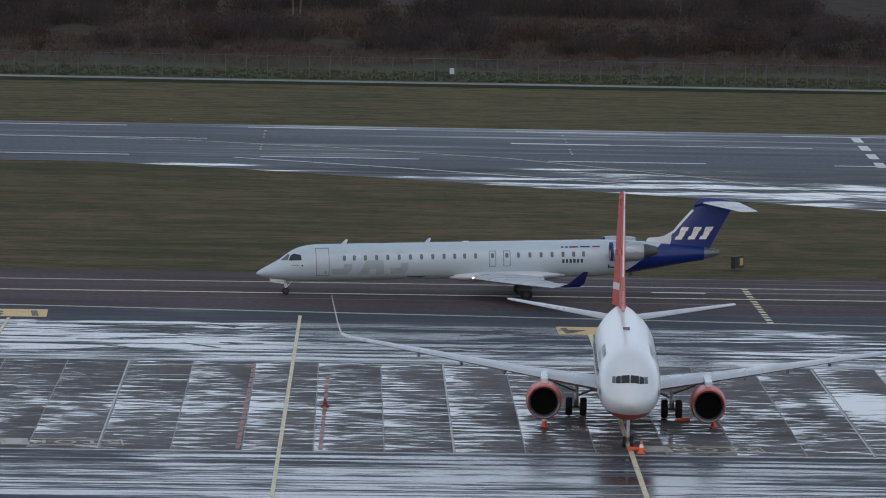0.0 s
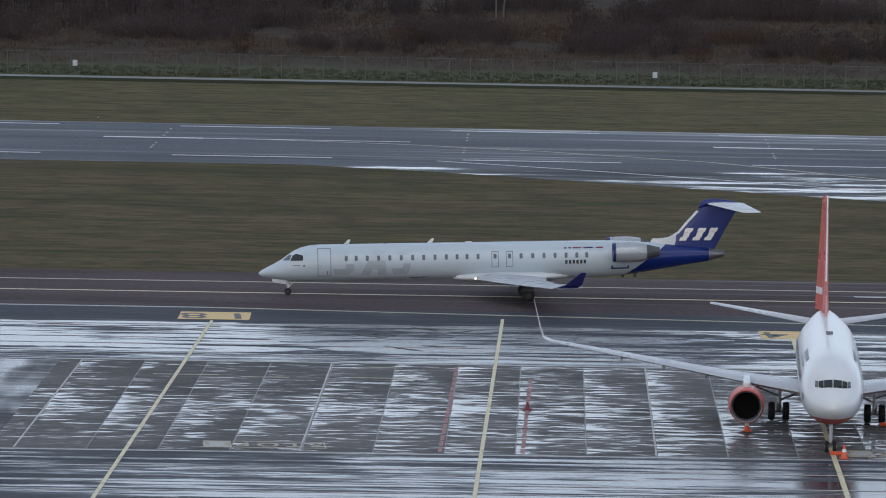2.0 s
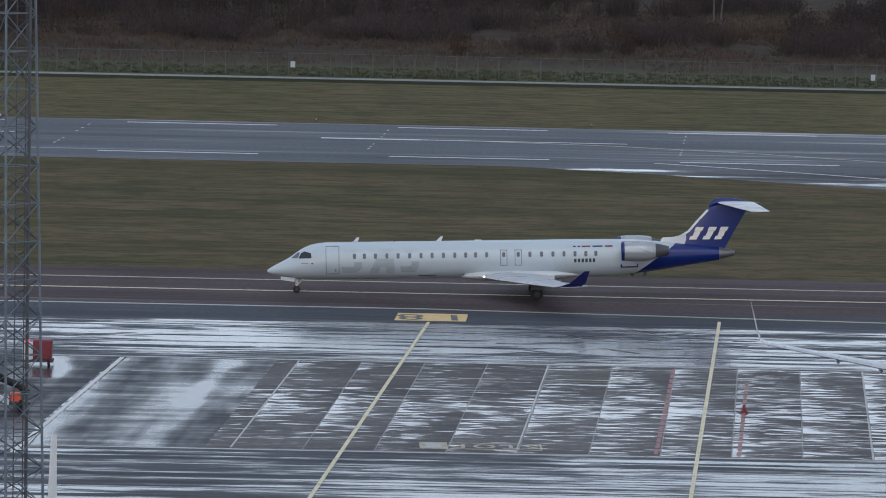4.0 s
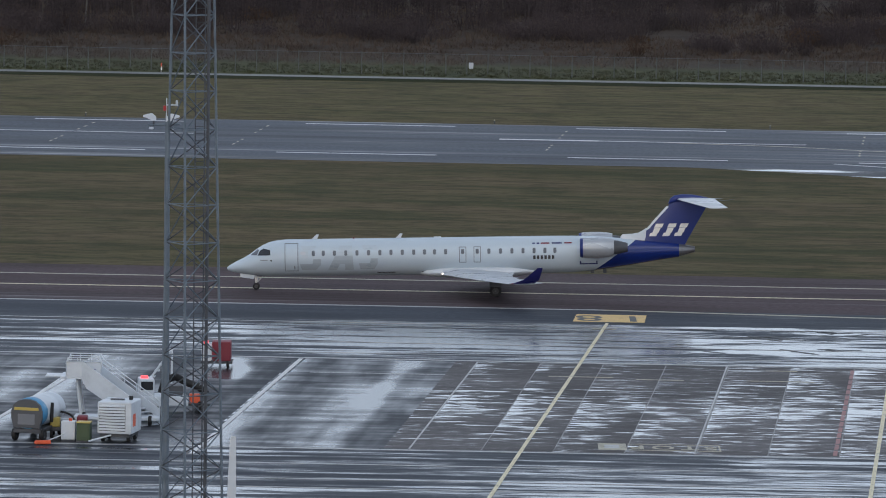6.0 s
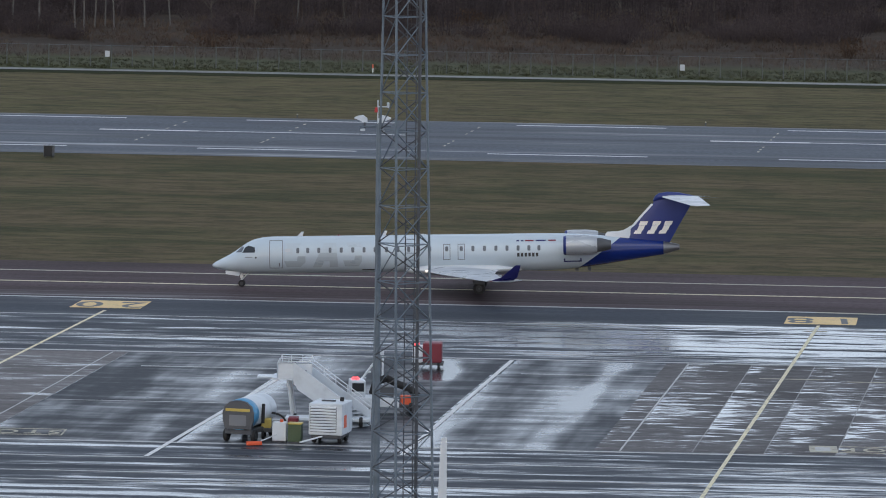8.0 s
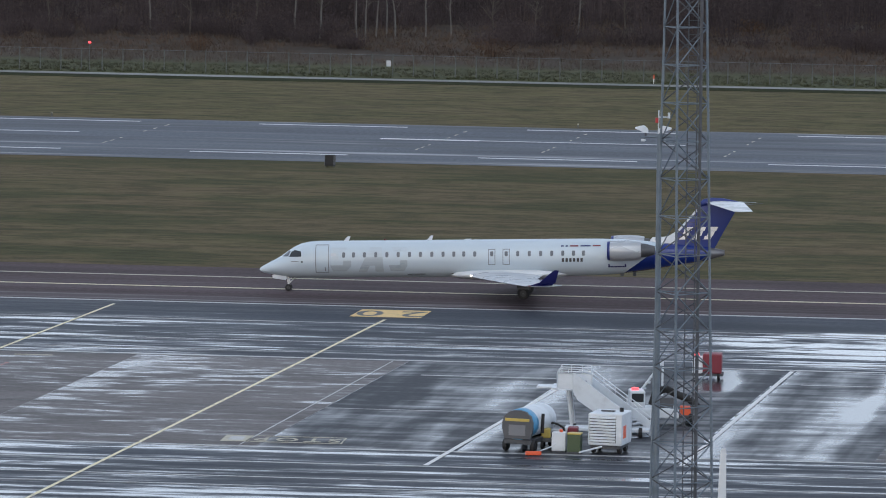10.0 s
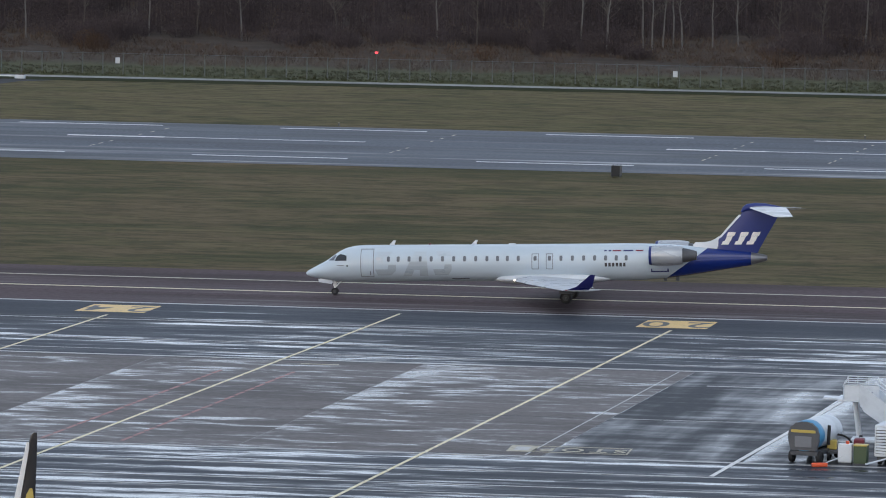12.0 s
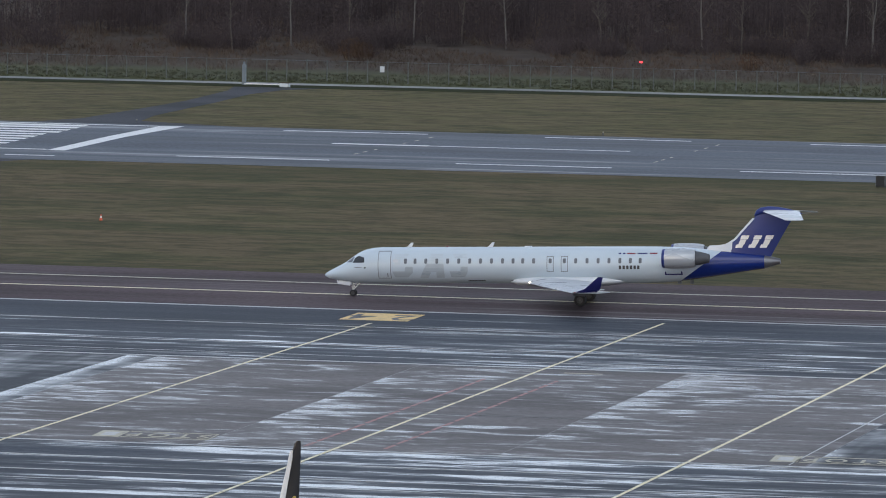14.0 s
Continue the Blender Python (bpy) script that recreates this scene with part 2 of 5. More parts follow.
M["brush"] = brush("bare_shrub_twigs", (0.047, 0.038, 0.040), (0.071, 0.058, 0.060), (0.088, 0.069, 0.064))
M["reed"] = brush("dry_weeds", (0.066, 0.049, 0.040), (0.097, 0.071, 0.056), (0.12, 0.09, 0.06))
M["tuft"] = brush("grass_tufts", (0.048, 0.054, 0.027), (0.062, 0.066, 0.034), (0.075, 0.074, 0.040))
M["rust"] = brush("rust_leaves", (0.058, 0.040, 0.030), (0.084, 0.054, 0.037), (0.11, 0.072, 0.042))
M["bark"] = coat("dark_bark", (0.07, 0.058, 0.05), 0.9, 0, 0.6, 3)
M["birch"] = coat("birch_bark", (0.115, 0.108, 0.10), 0.85, 0, 0.7, 2.5, (0.08, 0.075, 0.07))
M["plane"] = coat("white_aircraft_paint", (0.58, 0.615, 0.65), 0.24, 0, 0.16, 0.7, (0.50, 0.51, 0.52))
M["panel"] = coat("pale_grey_wing_paint", (0.48, 0.51, 0.55), 0.3, 0, 0.25, 1.0)
M["blue"] = coat("deep_blue_paint", (0.006, 0.022, 0.155), 0.36, 0, 0.15, 1.0)
M["navy"] = coat("navy_paint", (0.014, 0.016, 0.11), 0.3, 0, 0.15, 1.0)
M["orange"] = coat("red_orange_paint", (0.56, 0.085, 0.06), 0.3, 0, 0.15, 1.0)
M["metal"] = coat("bare_alloy", (0.52, 0.52, 0.53), 0.32, 0.9, 0.3, 2)
M["ring"] = coat("dull_intake_metal", (0.20, 0.205, 0.22), 0.4, 0.7, 0.3, 2)
M["steel"] = coat("galvanised_steel", (0.155, 0.19, 0.225), 0.55, 0.3, 0.5, 1.2)
M["dull"] = coat("weathered_dark_steel", (0.085, 0.09, 0.10), 0.6, 0.3, 0.4, 1.2)
M["glass"] = coat("dark_glazing", (0.012, 0.014, 0.018), 0.08, 0, 0.05)
M["cockpit"] = coat("cockpit_glazing", (0.028, 0.032, 0.038), 0.1, 0, 0.1)
# panes: the grey-blue base colour stands for the sky mirrored in the glass
M["pane"] = coat("sky_toned_glazing", (0.11, 0.125, 0.15), 0.2, 0, 0.05)
M["rim"] = coat("dull_wheel_alloy", (0.055, 0.055, 0.06), 0.5, 0.4, 0.4, 6)
M["faint"] = coat("faint_silver_paint", (0.425, 0.49, 0.545), 0.3, 0, 0.15)
# near-black duct lining: the shade deep in the intakes is put into the colour
M["void"] = coat("engine_depth_shade", (0.004, 0.004, 0.004), 0.9, 0, 0.1)
M["void"].node_tree.nodes["Principled BSDF"].inputs["Specular IOR Level"].default_value = 0.05
M["rubber"] = coat("tyre_rubber", (0.014, 0.014, 0.015), 0.8, 0, 0.2)
M["dark"] = coat("dark_cavity", (0.012, 0.012, 0.013), 0.6, 0, 0.2)
M["nacelle"] = coat("nacelle_paint", (0.40, 0.43, 0.465), 0.28, 0.25, 0.3, 1.2)
M["seal"] = coat("grey_door_seal", (0.17, 0.18, 0.20), 0.5, 0, 0.2)
M["ghost"] = coat("silver_grey_paint", (0.335, 0.385, 0.43), 0.3, 0, 0.15)
M["gse"] = coat("white_vehicle_paint", (0.60, 0.645, 0.69), 0.4, 0, 0.4, 1.4)
M["bluegse"] = coat("sky_blue_paint", (0.05, 0.26, 0.46), 0.4, 0, 0.3, 1.4)
M["greygse"] = coat("grey_vehicle_paint", (0.075, 0.08, 0.09), 0.5, 0, 0.4, 1.4)
M["greengse"] = coat("olive_green_paint", (0.045, 0.075, 0.035), 0.5, 0, 0.4, 1.4)
M["yellowgse"] = coat("yellow_vehicle_paint", (0.50, 0.38, 0.09), 0.45, 0, 0.4, 1.4)
M["redgse"] = coat("crimson_paint", (0.17, 0.015, 0.03), 0.5, 0, 0.3, 1.4)
M["redlamp"] = coat("red_lamp_plastic", (0.45, 0.03, 0.03), 0.35, 0, 0.2, 3)
M["coneo"] = coat("cone_orange_plastic", (0.72, 0.11, 0.04), 0.5, 0, 0.25, 3)
M["conew"] = coat("cone_white_band", (0.75, 0.74, 0.72), 0.4, 0, 0.25, 3)


def glow(name, colour, power):
    n = Nodes(name, 0.4)
    n.base(colour)
    n.put(colour, n.bsdf.inputs["Emission Color"])
    n.bsdf.inputs["Emission Strength"].default_value = power
    return n.m


M["redlight"] = glow("red_lamp_glass", (1.0, 0.05, 0.06), 2.5)
M["whitelight"] = glow("landing_light_glass", (1.0, 0.85, 0.7), 2.5)


def netting():
    n = Nodes("wire_netting", 0.6, 0.4)
    n.base((0.12, 0.13, 0.13))
    t = n.t.nodes.new("ShaderNodeBsdfTransparent")
    mix = n.t.nodes.new("ShaderNodeMixShader")
    mix.inputs[0].default_value = 0.11
    n.t.links.new(t.outputs[0], mix.inputs[1])
    n.t.links.new(n.bsdf.outputs[0], mix.inputs[2])
    n.t.links.new(mix.outputs[0], n.t.nodes["Material Output"].inputs[0])
    return n.m


M["net"] = netting()
M["post"] = coat("aged_post_zinc", (0.075, 0.083, 0.08), 0.7, 0, 0.4)
M["filler"] = coat("pale_joint_filler", (0.27, 0.27, 0.27), 0.7, 0, 0.5, 0.4)

# ---- mesh helpers ----


def mesh_of(name, bm, mat, smooth=None):
    me = bpy.data.meshes.new(name)
    bmesh.ops.recalc_face_normals(bm, faces=bm.faces)
    bm.to_mesh(me)
    bm.free()
    for m in (mat if isinstance(mat, (list, tuple)) else [mat]):
        me.materials.append(m)
    if smooth is not None:
        for p in me.polygons:
            p.use_smooth = True
        me.set_sharp_from_angle(angle=radians(smooth))
    return me


def part(name, bm, mat, parent=None, label="", smooth=None, at=None):
    ob = new(name, mesh_of(name, bm, mat, smooth))
    if parent:
        ob.parent = parent
    if at:
        ob.matrix_basis = at
    return tagged(ob, label) if label else ob


def thing(name, label, category, group="", kind="", at=None):
    ob = new(name)
    ob.empty_display_size = 0.3
    if at:
        ob.matrix_basis = at
    return tagged(ob, label, category, group, kind)


def box(bm, x0, x1, y0, y1, z0, z1, bevel=0.0):
    r = bmesh.ops.create_cube(bm, size=1.0)
    for v in r["verts"]:
        v.co = Vector(((x0 + x1) / 2 + v.co.x * (x1 - x0), (y0 + y1) / 2 + v.co.y * (y1 - y0), (z0 + z1) / 2 + v.co.z * (z1 - z0)))
    if bevel:
        es = list({e for v in r["verts"] for e in v.link_edges})
        bmesh.ops.bevel(bm, geom=es, offset=bevel, segments=2, affect="EDGES", profile=0.5)
    return bm


def tube(bm, a, b, r, r2=None, n=8):
    a, b = Vector(a), Vector(b)
    d = b - a
    bmesh.ops.create_cone(bm, cap_ends=True, segments=n, radius1=r, radius2=r if r2 is None else r2, depth=d.length,
                          matrix=Matrix.Translation((a + b) / 2) @ d.to_track_quat("Z", "Y").to_matrix().to_4x4())
    return bm


def loft(bm, rings, cap=True):
    """Rings: lists of points of one length, joined in order."""
    vs = [[bm.verts.new(p) for p in ring] for ring in rings]
    k = len(vs[0])
    for a, b in zip(vs, vs[1:]):
        for i in range(k):
            bm.faces.new((a[i], a[(i + 1) % k], b[(i + 1) % k], b[i]))
    if cap:
        bm.faces.new(vs[0])
        bm.faces.new(vs[-1])
    return bm


def slab(bm, pts, z0, z1):
    return loft(bm, [[(x, y, z0) for x, y in pts], [(x, y, z1) for x, y in pts]])


def foil(chord, thick, n=7):
    """A wing section: (along the chord, up) points."""
    up, lo = [], []
    for i in range(n + 1):
        c = 0.5 - 0.5 * math.cos(math.pi * i / n)
        t = thick * (2.97 * math.sqrt(c) - 1.26 * c - 3.52 * c * c + 2.84 * c ** 3 - 1.0 * c ** 4) * 0.5
        up.append((c * chord, t * chord)), lo.append((c * chord, -t * 0.75 * chord))
    return up + lo[-2:0:-1]


def new_bm():
    return bmesh.new()


# ---- ground, paved areas and their markings ----
def sheet(name, pts, z0, z1, mat, label, category):
    return tagged(part(name, slab(new_bm(), pts, z0, z1), mat), label, category, kind="structure")


def rect(x0, x1, y0, y1):
    return [(x0, y0), (x1, y0), (x1, y1), (x0, y1)]


ground = sheet("ground", rect(-2600, 2600, -400, 4500), -0.5, 0.0, M["grass"], "mown autumn grass of the airfield, brownish green", "ground")
apron = sheet("apron", rect(-700, 700, -60, 408.9), -0.3, 0.012, M["apron"], "wet dark asphalt apron with pools of water", "apron")
taxiway = sheet("taxiway", rect(-900, 900, 408.9, 437.0), -0.3, 0.010, M["taxi"], "brownish asphalt taxiway along the apron", "taxiway")
runway = sheet("runway", rect(-1200, 1500, 552.0, 609.5), -0.3, 0.010, M["runway"], "grey asphalt runway, damp", "runway")
fillet = sheet("runway_exit", [(21, 551.99), (32, 547), (44, 539), (63.5, 525.4), (89.8, 506), (125, 480), (185, 437.01), (330, 437.01), (235, 510), (190, 551.99)],
               -0.3, 0.009, M["fillet"], "wet asphalt exit that leaves the runway", "taxiway")
road = sheet("perimeter_road", rect(-700, 700, 690.5, 694.5), -0.2, 0.014, M["road"], "narrow pale concrete perimeter road", "road")
track = sheet("gate_track", [(-158, 609.51), (-136, 609.51), (-147.5, 615), (-148.3, 625), (-147.9, 640), (-147.5, 651), (-147.4, 670), (-145.5, 680), (-136, 690.49), (-153.5, 690.49), (-151.5, 676), (-151.4, 654), (-152.9, 635), (-154.6, 617)],
              -0.2, 0.012, M["track"], "dark asphalt track from the runway to the perimeter road", "road")
ditch = sheet("road_verge", rect(-700, 700, 684.5, 690.4), -0.2, 0.03, M["verge"], "dark green verge of longer grass", "verge")
pad = sheet("runway_shoulder", [(-400, 544), (-150, 544.5), (-146.5, 546.5), (-143, 551.99), (-400, 551.99)], -0.2, 0.009, M["track"], "dark asphalt pad beside the runway's end", "runway")
sheet("asphalt_bay", [(-88.05, 372.5), (-125, 372.5), (-129, 324.9), (-92.15, 324.9)], 0.0, 0.020, M["newasphalt"], "fresh black asphalt bay, wet", "apron")
patch = sheet("asphalt_bay", [(-0.2, 372.2), (-10.0, 372.6), (-14.4, 324.9), (-3.8, 324.9)], 0.0, 0.020, M["newasphalt"], "fresh black asphalt bay, wet", "apron")
bay = sheet("asphalt_bay", [(-10.6, 372.5), (-35.0, 372.5), (-39.1, 324.9), (-14.9, 324.9)], 0.0, 0.020, M["newasphalt"], "fresh black asphalt bay, wet", "apron")


def strip(parent, a, b, width, mat, name="line", z=0.024):
    """A painted line on the ground from a to b."""
    a, b = Vector((*a, 0)), Vector((*b, 0))
    side = Vector((0, 0, 1)).cross((b - a).normalized()) * width / 2
    bm = slab(new_bm(), [tuple(p.xy) for p in (a - side, b - side, b + side, a + side)], z - 0.006, z)
    return part(name, bm, mat, parent)


def lines(name, label):
    return thing(name, label, "marking", kind="structure")


rw = lines("runway_marking", "white painted lines of the runway")
for k in range(-18, 12):
    x = -101.3 + 28.2 * k
    if x > -142 or x < -260:
        strip(rw, (x, 605.3), (x + 15.6, 605.3), 0.75, M["white"], "edge_line", 0.02)
        strip(rw, (x - 1.6, 562.0), (x + 13.9, 562.0), 0.75, M["white"], "edge_line", 0.02)
for x in (-58.5, 3.4, 65.3, 127.2, -120.4):
    strip(rw, (x, 586.8), (x + 10.1, 586.8), 1.3, M["white"], "centre_line", 0.02)
    strip(rw, (x + 10.1, 586.8), (x + 31.0, 586.8), 0.6, M["white"], "centre_line", 0.02)
strip(rw, (-400, 606.8), (-142.5, 606.8), 0.9, M["white"], "edge_line", 0.02)
strip(rw, (-400, 566.4), (-145.5, 566.4), 0.9, M["white"], "edge_line", 0.02)
part("threshold_bar", slab(new_bm(), [(-145.2, 565.4), (-143.4, 565.4), (-142.7, 588.0), (-140.9, 607.4), (-143.4, 607.4), (-144.6, 588.1)], 0.014, 0.02), M["white"], rw)
strip(rw, (-147.5, 557.6), (-142.5, 557.6), 0.7, M["white"], "edge_line", 0.02)
for k in range(10):
    y = 570.5 + 3.75 * k
    strip(rw, (-181, y), (-151.6 + (0.7 if k > 5 else 0), y), 1.9, M["white"], "threshold_stripe", 0.02)
for k in range(4):
    a, b = 604.6 - 12.4 * k, 597.4 - 12.4 * k
    strip(rw, (98.7 + (a - 558) * 0.108, a), (98.7 + (b - 558) * 0.108, b), 1.0, M["white"], "exit_stripe", 0.02)
for x in (-115.0, -84.6, -53.4, -40.9, -22.9, 8.0, 38.8, 69.8):
    for a, b in ((571.5, 573.2), (574.8, 576.2), (578.6, 579.8), (589.6, 590.8), (594.0, 595.6), (599.5, 601.2)):
        strip(rw, (x + 0.085 * (a - 572), a), (x + 0.085 * (b - 572), b), 0.2, M["pale"], "cross_mark", 0.018)

tw = lines("taxiway_marking", "yellow and white painted lines of the taxiway")
strip(tw, (-900, 429.1), (900, 429.1), 0.55, M["pale"], z=0.018)
strip(tw, (-900, 420.5), (900, 420.5), 0.5, M["yellow"], z=0.018)
strip(tw, (-900, 408.75), (10, 408.75), 0.6, M["edge"])
strip(tw, (10, 408.75), (72, 401.6), 0.6, M["pale"])
strip(tw, (72, 401.6), (300, 395), 0.6, M["pale"])
EXIT_EDGE = [(35.5, 560.1), (42.5, 555.4), (50.2, 549.9), (65.0, 538.1), (79.1, 525.9), (91.4, 515.1), (110, 499)]
curve = [(20, 586.3), (33, 583.2), (47, 576.2), (62.7, 564.9), (78, 544), (92, 518.7), (112, 488)]
for a, b in zip(curve, curve[1:]):
    strip(tw, a, b, 0.5, M["pale"], z=0.022)
for a, b in zip(EXIT_EDGE, EXIT_EDGE[1:]):
    strip(tw, a, b, 0.45, M["white"], "exit_edge_line", 0.022)
for k in range(14):
    strip(tw, (63.3 + 0.15 * k, 403.0 + 1.95 * k), (63.75 + 0.15 * k, 403.0 + 1.95 * k), 1.0, M["yellow"], "hold_bar", 0.03)
strip(tw, (58, 424.8), (62, 424.8), 0.6, M["white"], "hold_bar", 0.03)

st = lines("stand_marking", "yellow lead-in lines and white lane lines of the parking stands")
for x, y, reach in ((30.4, 403.5, 108), (10.0, 399.2, 108), (-39.3, 399.4, 108), (-59.2, 406.0, 116), (-79.0, 399.2, 110)):
    strip(st, (x, y), (x - 0.0885 * reach, y - reach), 0.23, M["yellow"], "lead_in_line", 0.034)
strip(st, (49.5, 393), (40.6, 292), 0.3, M["yellow"], "lead_in_line", 0.034)
for y, m, w in ((373.0, M["edge"], 0.55), (324.6, M["edge"], 0.5), (383.4, M["edge"], 0.3), (317.6, M["edge"], 0.35), (311.0, M["edge"], 0.3), (307.2, M["edge"], 0.25), (376.6, M["edge"], 0.22), (396.5, M["edge"], 0.3)):
    strip(st, (-300, y), (300, y), w, m, "lane_line", 0.028)
strip(st, (-10.3, 372.3), (-14.9, 321.0), 0.28, M["white"], "bay_line", 0.036)
strip(st, (-23.6, 366.0), (-28.9, 318.0), 0.28, M["white"], "bay_line", 0.036)
strip(st, (-33.5, 364.3), (-24.0, 364.3), 0.4, M["edge"], "bay_line", 0.036)
strip(st, (-9.5, 364.3), (-1.0, 364.3), 0.35, M["edge"], "bay_line", 0.036)
for a, b in (((25.1, 371.3), (21.1, 325.2)), ((29.3, 364.5), (25.8, 325.2)), ((-64.8, 365.3), (-68.3, 325.5)), ((-60.1, 365.5), (-63.6, 325.5))):
    for k in range(16):
        p, q = Vector(a).lerp(Vector(b), k / 16), Vector(a).lerp(Vector(b), (k + 0.82) / 16)
        strip(st, p, q, 0.24, M["red"], "red_line", 0.036)
def ground_text(text, parent, x, y, size, mat, z, wide=0.75, space=1.5, name="letters"):
    """Painted characters that read from the taxiway side."""
    cu = bpy.data.curves.new(name, "FONT")
    cu.body, cu.size, cu.align_x, cu.align_y, cu.extrude = text, size, "CENTER", "CENTER", 0.002
    cu.space_character, cu.offset = space, 0.04
    me = bpy.data.meshes.new_from_object(bpy.data.objects.new(name, cu))
    me.materials.append(mat)
    d = new(name, me)
    d.parent = parent
    d.matrix_basis = pose(x, y, z, 0, 0, 180) @ Matrix.Diagonal((wide, 1.0, 1.0, 1.0))


# stop boxes: a pale yellow block and the painted word in a thin frame
for x, y in ((7.85, 328.0), (-41.45, 328.2), (-81.2, 328.6), (44.5, 327.8)):
    strip(st, (x, y), (x + 1.6, y), 3.0, M["pale"], "stop_block", 0.036)
    strip(st, (x + 0.35, y), (x + 1.2, y), 1.6, M["edge"], "stop_block", 0.038)
    ground_text("STOP", st, x + 4.3, y, 2.3, M["pale"], 0.038, 0.72, 1.4)
    for dy in (-1.4, 1.4):
        strip(st, (x + 1.7, y + dy), (x + 6.9, y + dy), 0.22, M["pale"], "stop_frame", 0.036)
    strip(st, (x + 6.9, y - 1.5), (x + 6.9, y + 1.5), 0.1, M["pale"], "stop_frame", 0.036)
for x0, x1, y in ((-80.3, -78.3, 396.4), (8.9, 10.5, 395.3)):
    strip(st, (x0, y), (x1, y), 0.4, M["pale"], "stop_block", 0.036)
for x0, x1, y in ((5.5, 9.6, 364.5), (18, 22.2, 364), (27, 29.3, 363), (-60.5, -58, 370.5), (19.5, 21.5, 370.2), (47, 51.5, 329), (11, 14, 363.6)):
    strip(st, (x0, y), (x1, y), 0.35, M["pale"], "stand_block", 0.036)


def stand_sign(text, x, y, width=5.1, depth=5.2):
    s = thing("stand_number", "yellow painted ground panel with the stand number " + text, "marking", "stand numbers", "structure")
    part("panel", slab(new_bm(), [(x - 0.15, y), (x + width - 0.3, y), (x + width, y + depth), (x + 0.2, y + depth)], 0.016, 0.03), M["sign"], s)
    ground_text(text, s, x + width / 2, y + depth / 2, 5.4, M["black"], 0.034, name="digits")
    return s


stand_sign("18", 7.8, 400.2)
stand_sign("20", -41.8, 401.3)
stand_sign("24", -81.6, 401.4)
stand_sign("14", 47.5, 392.9)

# dark tyre tracks through the water film
tracks = lines("tyre_track", "dark curved tyre tracks through the wet film")
turns = random.Random(4)
for k in range(46):
    x, y, a = turns.uniform(14, 47), turns.uniform(381, 397), turns.uniform(-0.75, 0.25)
    w = turns.uniform(0.12, 0.34)
    for i in range(turns.randint(2, 4)):
        nx, ny = x + 0.8 * math.cos(a), y + 1.1 * math.sin(a)
        strip(tracks, (x, y), (nx, ny), w, M["black"], "track", 0.030)
        x, y, a = nx, ny, a + turns.uniform(-0.25, 0.5)
for k in range(26):
    x, y = -34 + 2.2 * k, 396.2 - 6.0 * (k / 26) ** 2
    strip(tracks, (x, y), (x + 2.2, 396.2 - 6.0 * ((k + 1) / 26) ** 2), 0.22, M["black"], "track", 0.030)
# ---- the taxiing regional jet: s runs from the nose (0) to the tail, y to its far side ----
def ring(s, zc, ry, rz, n=28, low=1.0):
    out = []
    for i in range(n):
        a = 2 * math.pi * i / n
        z = math.sin(a) * rz
        out.append((s, math.cos(a) * ry, zc + (z if z > 0 else z * low)))
    return out


def livery(name, blue_from, slope, z_ref):
    """White paint with a blue tail swept along a slanting line."""
    n = Nodes(name, 0.24)
    x, z = n.part(0), n.part(2)
    edge = n.math("SUBTRACT", x, n.math("MULTIPLY", n.math("SUBTRACT", z, z_ref), slope))
    tail = n.ramp(edge, blue_from - 0.02, blue_from + 0.02)
    a, b = n.noise(0.8, 5, n.stretch(0.3, 1, 1)), n.noise(9, 3)
    w = n.mix(n.ramp(a, 0.4, 0.75, 0, 0.3), (0.465, 0.545, 0.61), (0.395, 0.46, 0.515))
    w = n.mix(n.ramp(b, 0.45, 0.8, 0, 0.12), w, (0.4, 0.41, 0.42))
    n.base(n.mix(tail, w, (0.006, 0.022, 0.155)))
    return n.m


M["jet"] = livery("regional_jet_livery", 26.4, 1.4, 1.0)


def wheel(name, parent, at, r, w, label=""):
    """A tyre on a dished rim; it turns about its own y axis."""
    bm = new_bm()
    prof = [(r * 0.55, -w * 0.5), (r * 0.86, -w * 0.5), (r * 0.97, -w * 0.34), (r, 0), (r * 0.97, w * 0.34), (r * 0.86, w * 0.5), (r * 0.55, w * 0.5)]
    n = 24
    loft(bm, [[(p[0] * math.cos(2 * math.pi * i / n), p[1], p[0] * math.sin(2 * math.pi * i / n)) for i in range(n)] for p in prof], cap=False)
    wh = part(name, bm, M["rubber"], parent, label, 40, at)
    bm = new_bm()
    tube(bm, (0, -w * 0.42, 0), (0, w * 0.42, 0), r * 0.56, n=20)
    for k in range(5):
        a = 2 * math.pi * k / 5
        tube(bm, (r * 0.33 * math.cos(a), -w * 0.47, r * 0.33 * math.sin(a)), (r * 0.33 * math.cos(a), w * 0.47, r * 0.33 * math.sin(a)), r * 0.1, n=6)
    tube(bm, (0, -w * 0.52, 0), (0, w * 0.52, 0), r * 0.16, n=10)
    part("rim", bm, M["rim"], wh, "dull alloy rim", 30)
    return wh


def lifting(parent, name, stations, mat, label="", upright=False):
    """A wing from stations (s of the leading edge, span, height, chord, thickness)."""
    bm = new_bm()
    rings = []
    for s, y, z, chord, th in stations:
        f = foil(chord, th)
        rings.append([(s + a, y + b, z) for a, b in f] if upright else [(s + a, y, z + b) for a, b in f])
    loft(bm, rings)
    return part(name, bm, mat, parent, label, 35)


